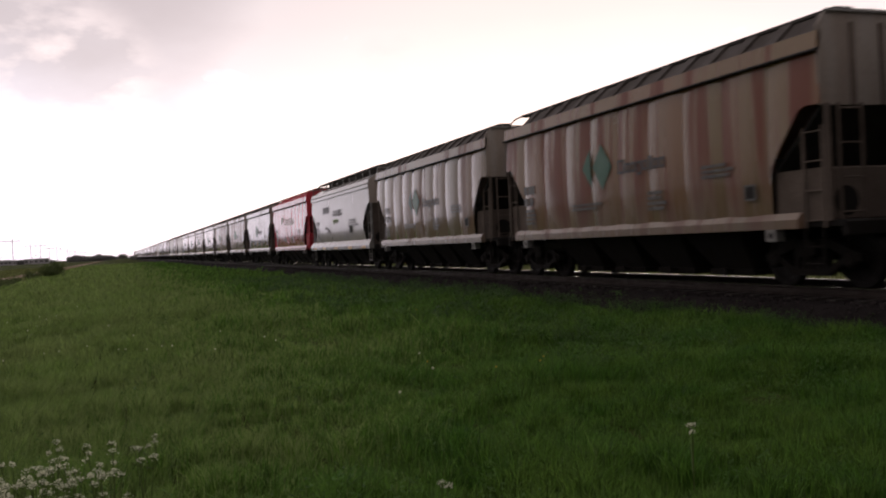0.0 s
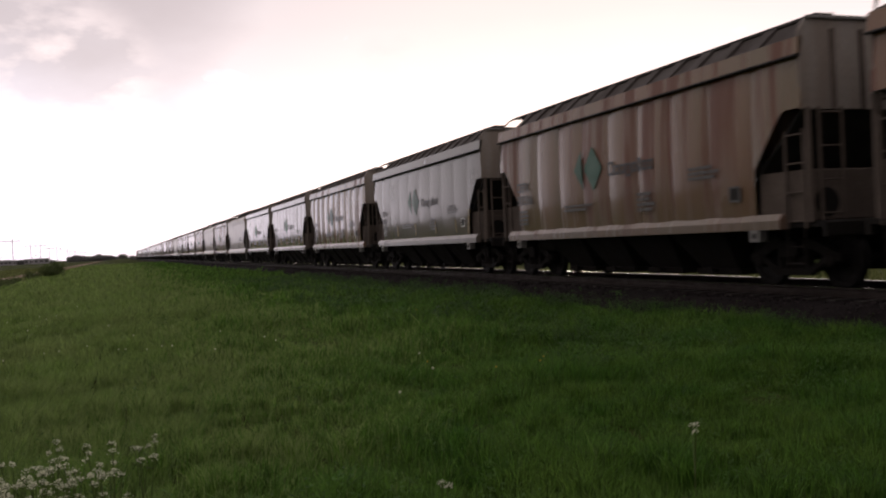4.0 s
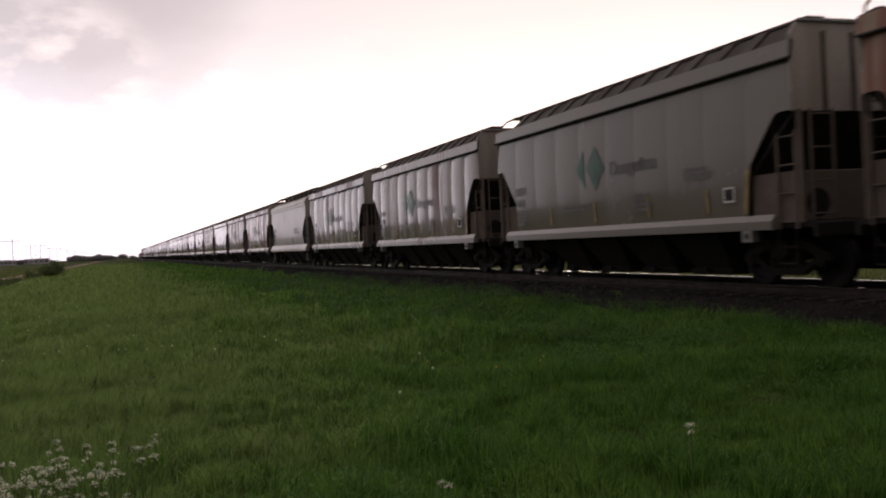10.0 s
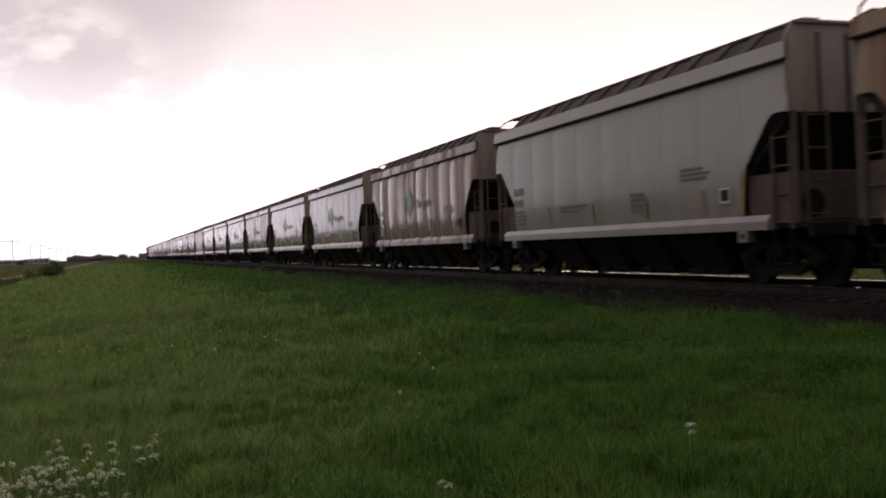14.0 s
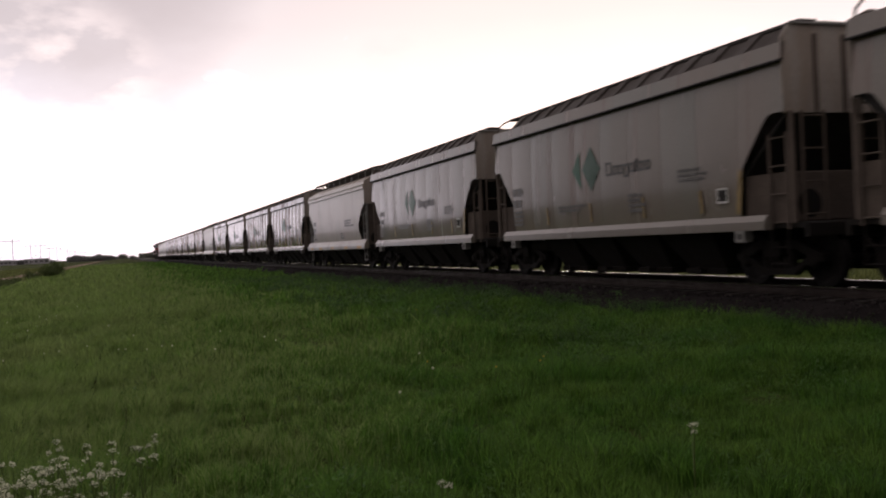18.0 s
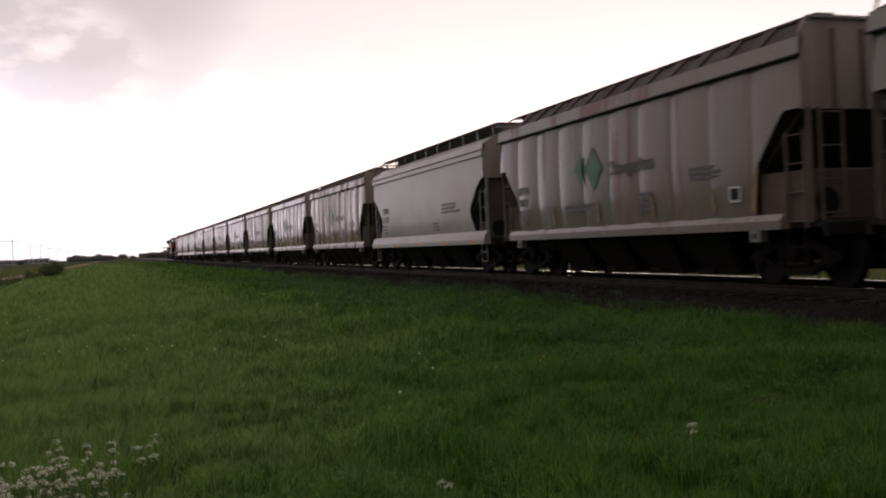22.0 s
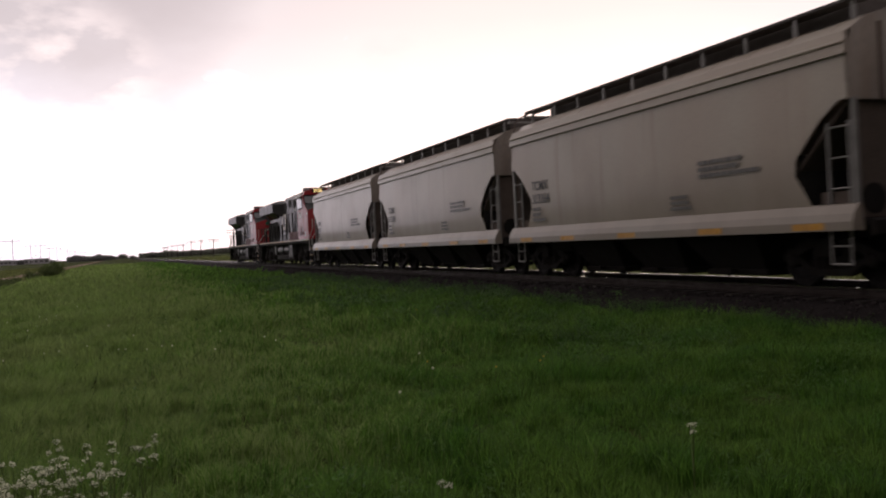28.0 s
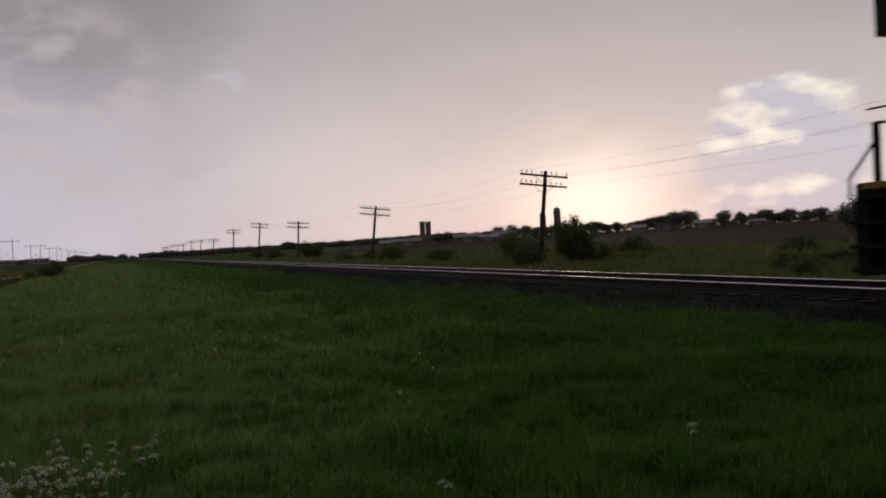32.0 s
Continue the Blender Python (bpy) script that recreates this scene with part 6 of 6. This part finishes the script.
for x, y, top in ((108.2, 640.9, 6.9), (110.5, 640.5, 7.6), (112.7, 640.1, 7.1), (115.0, 639.7, 6.6)):
    tree(x, y, top - verge(x, y), 2.3, 0, "poplar")


def silo(x, y, top, r, domed):
    b = verge(x, y)
    s = thing("silo", "tall grey farm silo with a rounded top" if domed else "tall grey farm silo with a flat top", "silo", "farm silos on the skyline", m=pose(x, y, b))
    h = top - b
    body = part("body", Geo().lathe([(-0.3, r), (h * 0.9 if domed else h, r)], 24, 2), CONCRETE, s, smooth=True)
    if domed:
        part("dome", Geo().lathe([(h * 0.9, r), (h * 0.9 + r * 0.5, r * 0.86), (h * 0.9 + r * 0.85, r * 0.5), (h * 0.9 + r, 0.05)], 24, 2), TIN, s, smooth=True)
    else:
        part("cap", Geo().lathe([(h, r * 1.03), (h + 0.3, r * 1.03)], 24, 2), CONCRETE, s)
    for k in range(6):
        z = h * 0.9 * (k + 0.5) / 6
        part("hoop", Geo().lathe([(z, r + 0.03), (z + 0.15, r + 0.03)], 24, 2), CONCRETE, body)
    part("chute", Geo().box(-0.4, 0.4, -r - 0.5, -r + 0.1, 0.0, h * 0.9), CONCRETE, s)


silo(186.0, 570.4, 14.8, 1.75, False)
silo(189.6, 569.3, 14.6, 1.75, False)
silo(199.7, 403.3, 15.0, 1.7, True)
silo(193.5, 406.3, 12.9, 1.5, True)


def barn(x, y, top, length, depth, turn, pale):
    b = verge(x, y)
    h = top - b
    w = h * 0.62
    s = thing("barn", "low farm building with a pale metal roof" if pale else "dark farm building with a grey roof", "barn", "farm buildings on the skyline", m=pose(x, y, b, 0, 0, turn))
    L2, D2 = length / 2, depth / 2
    wall = part("wall", Geo().box(-L2, L2, -D2, D2, -0.5, w).prism([(-D2, w), (D2, w), (0, h - 0.1)], -L2, L2), BARN, s)
    part("roof", Geo().prism([(-D2 - 0.4, w - 0.15), (-D2 - 0.4, w), (0, h), (D2 + 0.4, w), (D2 + 0.4, w - 0.15), (0, h - 0.18)], -L2 - 0.4, L2 + 0.4), TIN if pale else FAR_BLOCK, s)
    part("door", Geo().box(-1.6, 1.6, -D2 - 0.08, -D2 - 0.02, 0, w * 0.8), FAR_BLOCK, s)
    n = max(2, int(length / 3.5))
    for k in range(n):
        wx = -L2 + length * (k + 0.5) / n
        if abs(wx) > 2.2:
            part("window", Geo().box(wx - 0.5, wx + 0.5, -D2 - 0.06, -D2 - 0.02, w * 0.4, w * 0.75), GLASS_DARK, wall)


for args in ((155.8, 366, 4.9, 10, 7, -25, True), (141.6, 372, 4.3, 12, 7, -22, True), (147.2, 362, 3.4, 8, 6, -25, False), (117.4, 382, 3.4, 12, 7, -18, True), (110.4, 384, 2.9, 9, 6, -15, False),
             (227.4, 352, 6.3, 9, 6, -35, True), (237.4, 340, 5.4, 7, 6, -36, False), (247.0, 316, 4.6, 6, 5, -38, True), (262, 330, 6.4, 6, 5, -40, True), (269.7, 296, 6.2, 8, 6, -42, False), (212.0, 350, 4.6, 6, 5, -33, False), (300, 330, 6.5, 12, 8, -40, True)):
    barn(*args)


def woods(name, label, line, depth, leaf, n, seed, mat):
    """A distant wood: crowns along a line of (x, y, top)."""
    rnd = random.Random(seed)
    g = Geo()
    for _ in range(n):
        k = rnd.uniform(0, len(line) - 1.001)
        i = int(k)
        f = k - i
        x, y, top = [a + (b - a) * f for a, b in zip(line[i], line[i + 1])]
        base = verge(x, y)
        top = base + (top - base) * (0.80 + 0.26 * noise.noise((x * 0.09, seed, 0.0)) + 0.24 * noise.noise((x * 0.31, seed, 7.0)))
        c = Vector((x, y + rnd.uniform(0, depth), base + (top - base) * rnd.uniform(0, 1) ** 0.7))
        for _ in range(10):
            q = c + Vector((rnd.gauss(0, leaf), rnd.gauss(0, leaf), rnd.gauss(0, leaf * 0.5)))
            a = Vector((rnd.gauss(0, 1), rnd.gauss(0, 1), rnd.gauss(0, 1))).normalized() * leaf * 0.7
            b = a.cross(Vector((rnd.gauss(0, 1), rnd.gauss(0, 1), rnd.gauss(0, 1)))).normalized() * leaf * 0.5
            m = len(g.v)
            g.v += [tuple(q - a), tuple(q + b), tuple(q + a), tuple(q - b)]
            g.f.append((m, m + 1, m + 2, m + 3))
    solo(name, g.mesh(name, mat, False, False), None, label, "woods", kind="stuff")


# Foliage greyed and paled in colour as haze over the far woods.
HAZY = leafy("haze_paled_woods", (0.36, 0.355, 0.36), (0.31, 0.31, 0.31), 0.5, 0.2)
woods("far_woods", "dark woods along the horizon, paled for haze", [(-48, 1000, 5.4), (-26, 1000, 5.4), (-8, 1000, 4.4), (0, 1010, 1.0)], 20, 0.8, 1600, 3, HAZY)
woods("far_woods", "low trees along the horizon, paled for haze", [(-230, 990, 5.5), (-108, 994, 4.6), (-83, 996, 3.6), (-61, 998, 2.0)], 20, 0.8, 1600, 4, HAZY)
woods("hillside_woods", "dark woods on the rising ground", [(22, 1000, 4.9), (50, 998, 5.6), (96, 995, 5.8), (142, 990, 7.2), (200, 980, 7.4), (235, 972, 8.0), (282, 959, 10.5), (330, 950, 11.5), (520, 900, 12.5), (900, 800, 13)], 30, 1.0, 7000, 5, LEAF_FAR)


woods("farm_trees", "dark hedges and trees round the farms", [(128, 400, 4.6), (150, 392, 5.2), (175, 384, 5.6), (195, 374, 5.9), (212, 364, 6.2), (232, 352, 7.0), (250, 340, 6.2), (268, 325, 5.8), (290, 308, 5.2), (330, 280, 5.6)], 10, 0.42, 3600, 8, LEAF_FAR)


def warehouse(x, y, w, h):
    b = verge(x, y)
    s = thing("far_building", "low grey building far across the fields", "building", "far buildings", m=pose(x, y, b))
    wall = part("wall", Geo().box(-w / 2, w / 2, 0, 15, -0.5, h), FAR_BLOCK, s)
    part("roof", Geo().prism([(-0.5, h), (15.5, h), (15.5, h + 0.3), (7.5, h + 1.0), (-0.5, h + 0.3)], -w / 2 - 0.5, w / 2 + 0.5), FAR_BLOCK, s)
    for k in range(5):
        u = -w / 2 + w * (k + 0.5) / 5
        part("window", Geo().box(u - 1.2, u + 1.2, -0.05, 0.0, h * 0.35, h * 0.75), GLASS_DARK, wall)


warehouse(-75, 985, 22, 4.4)
warehouse(-102, 985, 18, 3.8)


def pylon(y):
    x, b = -72.0, verge(-72, y)
    p = thing("power_pylon", "pale wooden H-frame power line pylon with cross-brace", "pylon", "pylons of the power line", m=pose(x, y, b))
    for s in (-1, 1):
        part("leg", Geo().tube((s * 4.2, 0, -0.5), (s * 4.2, 0, 18.8), 0.28, 8, 0.2), PYLON, p)
        part("brace", Geo().tube((-4.2 * s, 0, 5.4), (4.2 * s, 0, 11.4), 0.10, 5), PYLON, p)
    part("crossarm", Geo().box(-9, 9, -0.15, 0.15, 16.8, 17.15), PYLON, p)
    for dx in (-8.4, 0, 8.4):
        part("insulator_string", Geo().tube((dx, 0, 16.8), (dx, 0, 15.2), 0.10, 6), GLASS_INS, p)


PYLON = material("pylon_wood", (0.42, 0.39, 0.39), 0.9, vary=0.2)
for k in range(8):
    pylon(700 + 245 * k)


# ---- what moves ----
def run(t):
    """How far the train has come, in metres, at t seconds."""
    return float(np.interp(t, [0, 4, 9, 13, 19, 23, 26, 29, 30, 31, 32], [-18.0, 65.09, 169.32, 252.71, 377.87, 461.97, 524.97, 588.17, 609.08, 630.04, 650.92]))


def where(car, t):
    """Place of a car along the track."""
    for i, c in CARS.items():
        if c is car:
            return PITCH * i - run(t)
    return PITCH * 44 + 7.16 + LOCO_GAP * (LOCOS.index(car) + 0.5) - run(t)


def motions():
    times = [k * 1.0 for k in range(33)]
    for i, car in CARS.items():
        walk(car, [(t, pose(TRACK_X, PITCH * i - run(t), 0)) for t in times])
    for k, loco in enumerate(LOCOS):
        walk(loco, [(t, pose(TRACK_X, PITCH * 44 + 7.16 + LOCO_GAP * k - run(t), 0)) for t in times])
    # the tall weed by itself sways in the wind
    sway = [0, 0, 0.4, -0.3, 1.6, 0.8, -0.3, 0, -0.8, -0.3, -0.8, 0, 1.6, 0.6, -0.3, 0.5, 1.2, 1.4, 1.0, -0.3, -0.3, 0, 0.5, 0.5, 0.5, 0, 0, 0.3, 0.4, 0.9, -0.3, -1.1, 0.5]
    plant = WEEDS[12]
    x, y, h = plant.location
    walk(plant, [(t, pose(x, y, h, 0.3 * a, a, 0)) for t, a in enumerate(sway)])
    # wheels roll while their car is near enough to show it
    for things, radius in ((CARS.values(), 0.47), (LOCOS, 0.535)):
        for car in things:
            near = [k / 30 for k in range(961) if -4 < where(car, k / 30) < 42]
            if not near:
                continue
            ts = sorted({0.0, 32.0, *near})
            for ob in car.children_recursive:
                if ob.name.startswith("wheelset"):
                    x, y, zc = ob.location
                    start = run(near[0])
                    rows = []
                    for t in ts:
                        a = (min(max(run(t), start), run(near[-1])) - start) / radius
                        rows.append((t, pose(x, y, zc, math.degrees(a) % 360.0)))
                    walk(ob, rows)


motions()
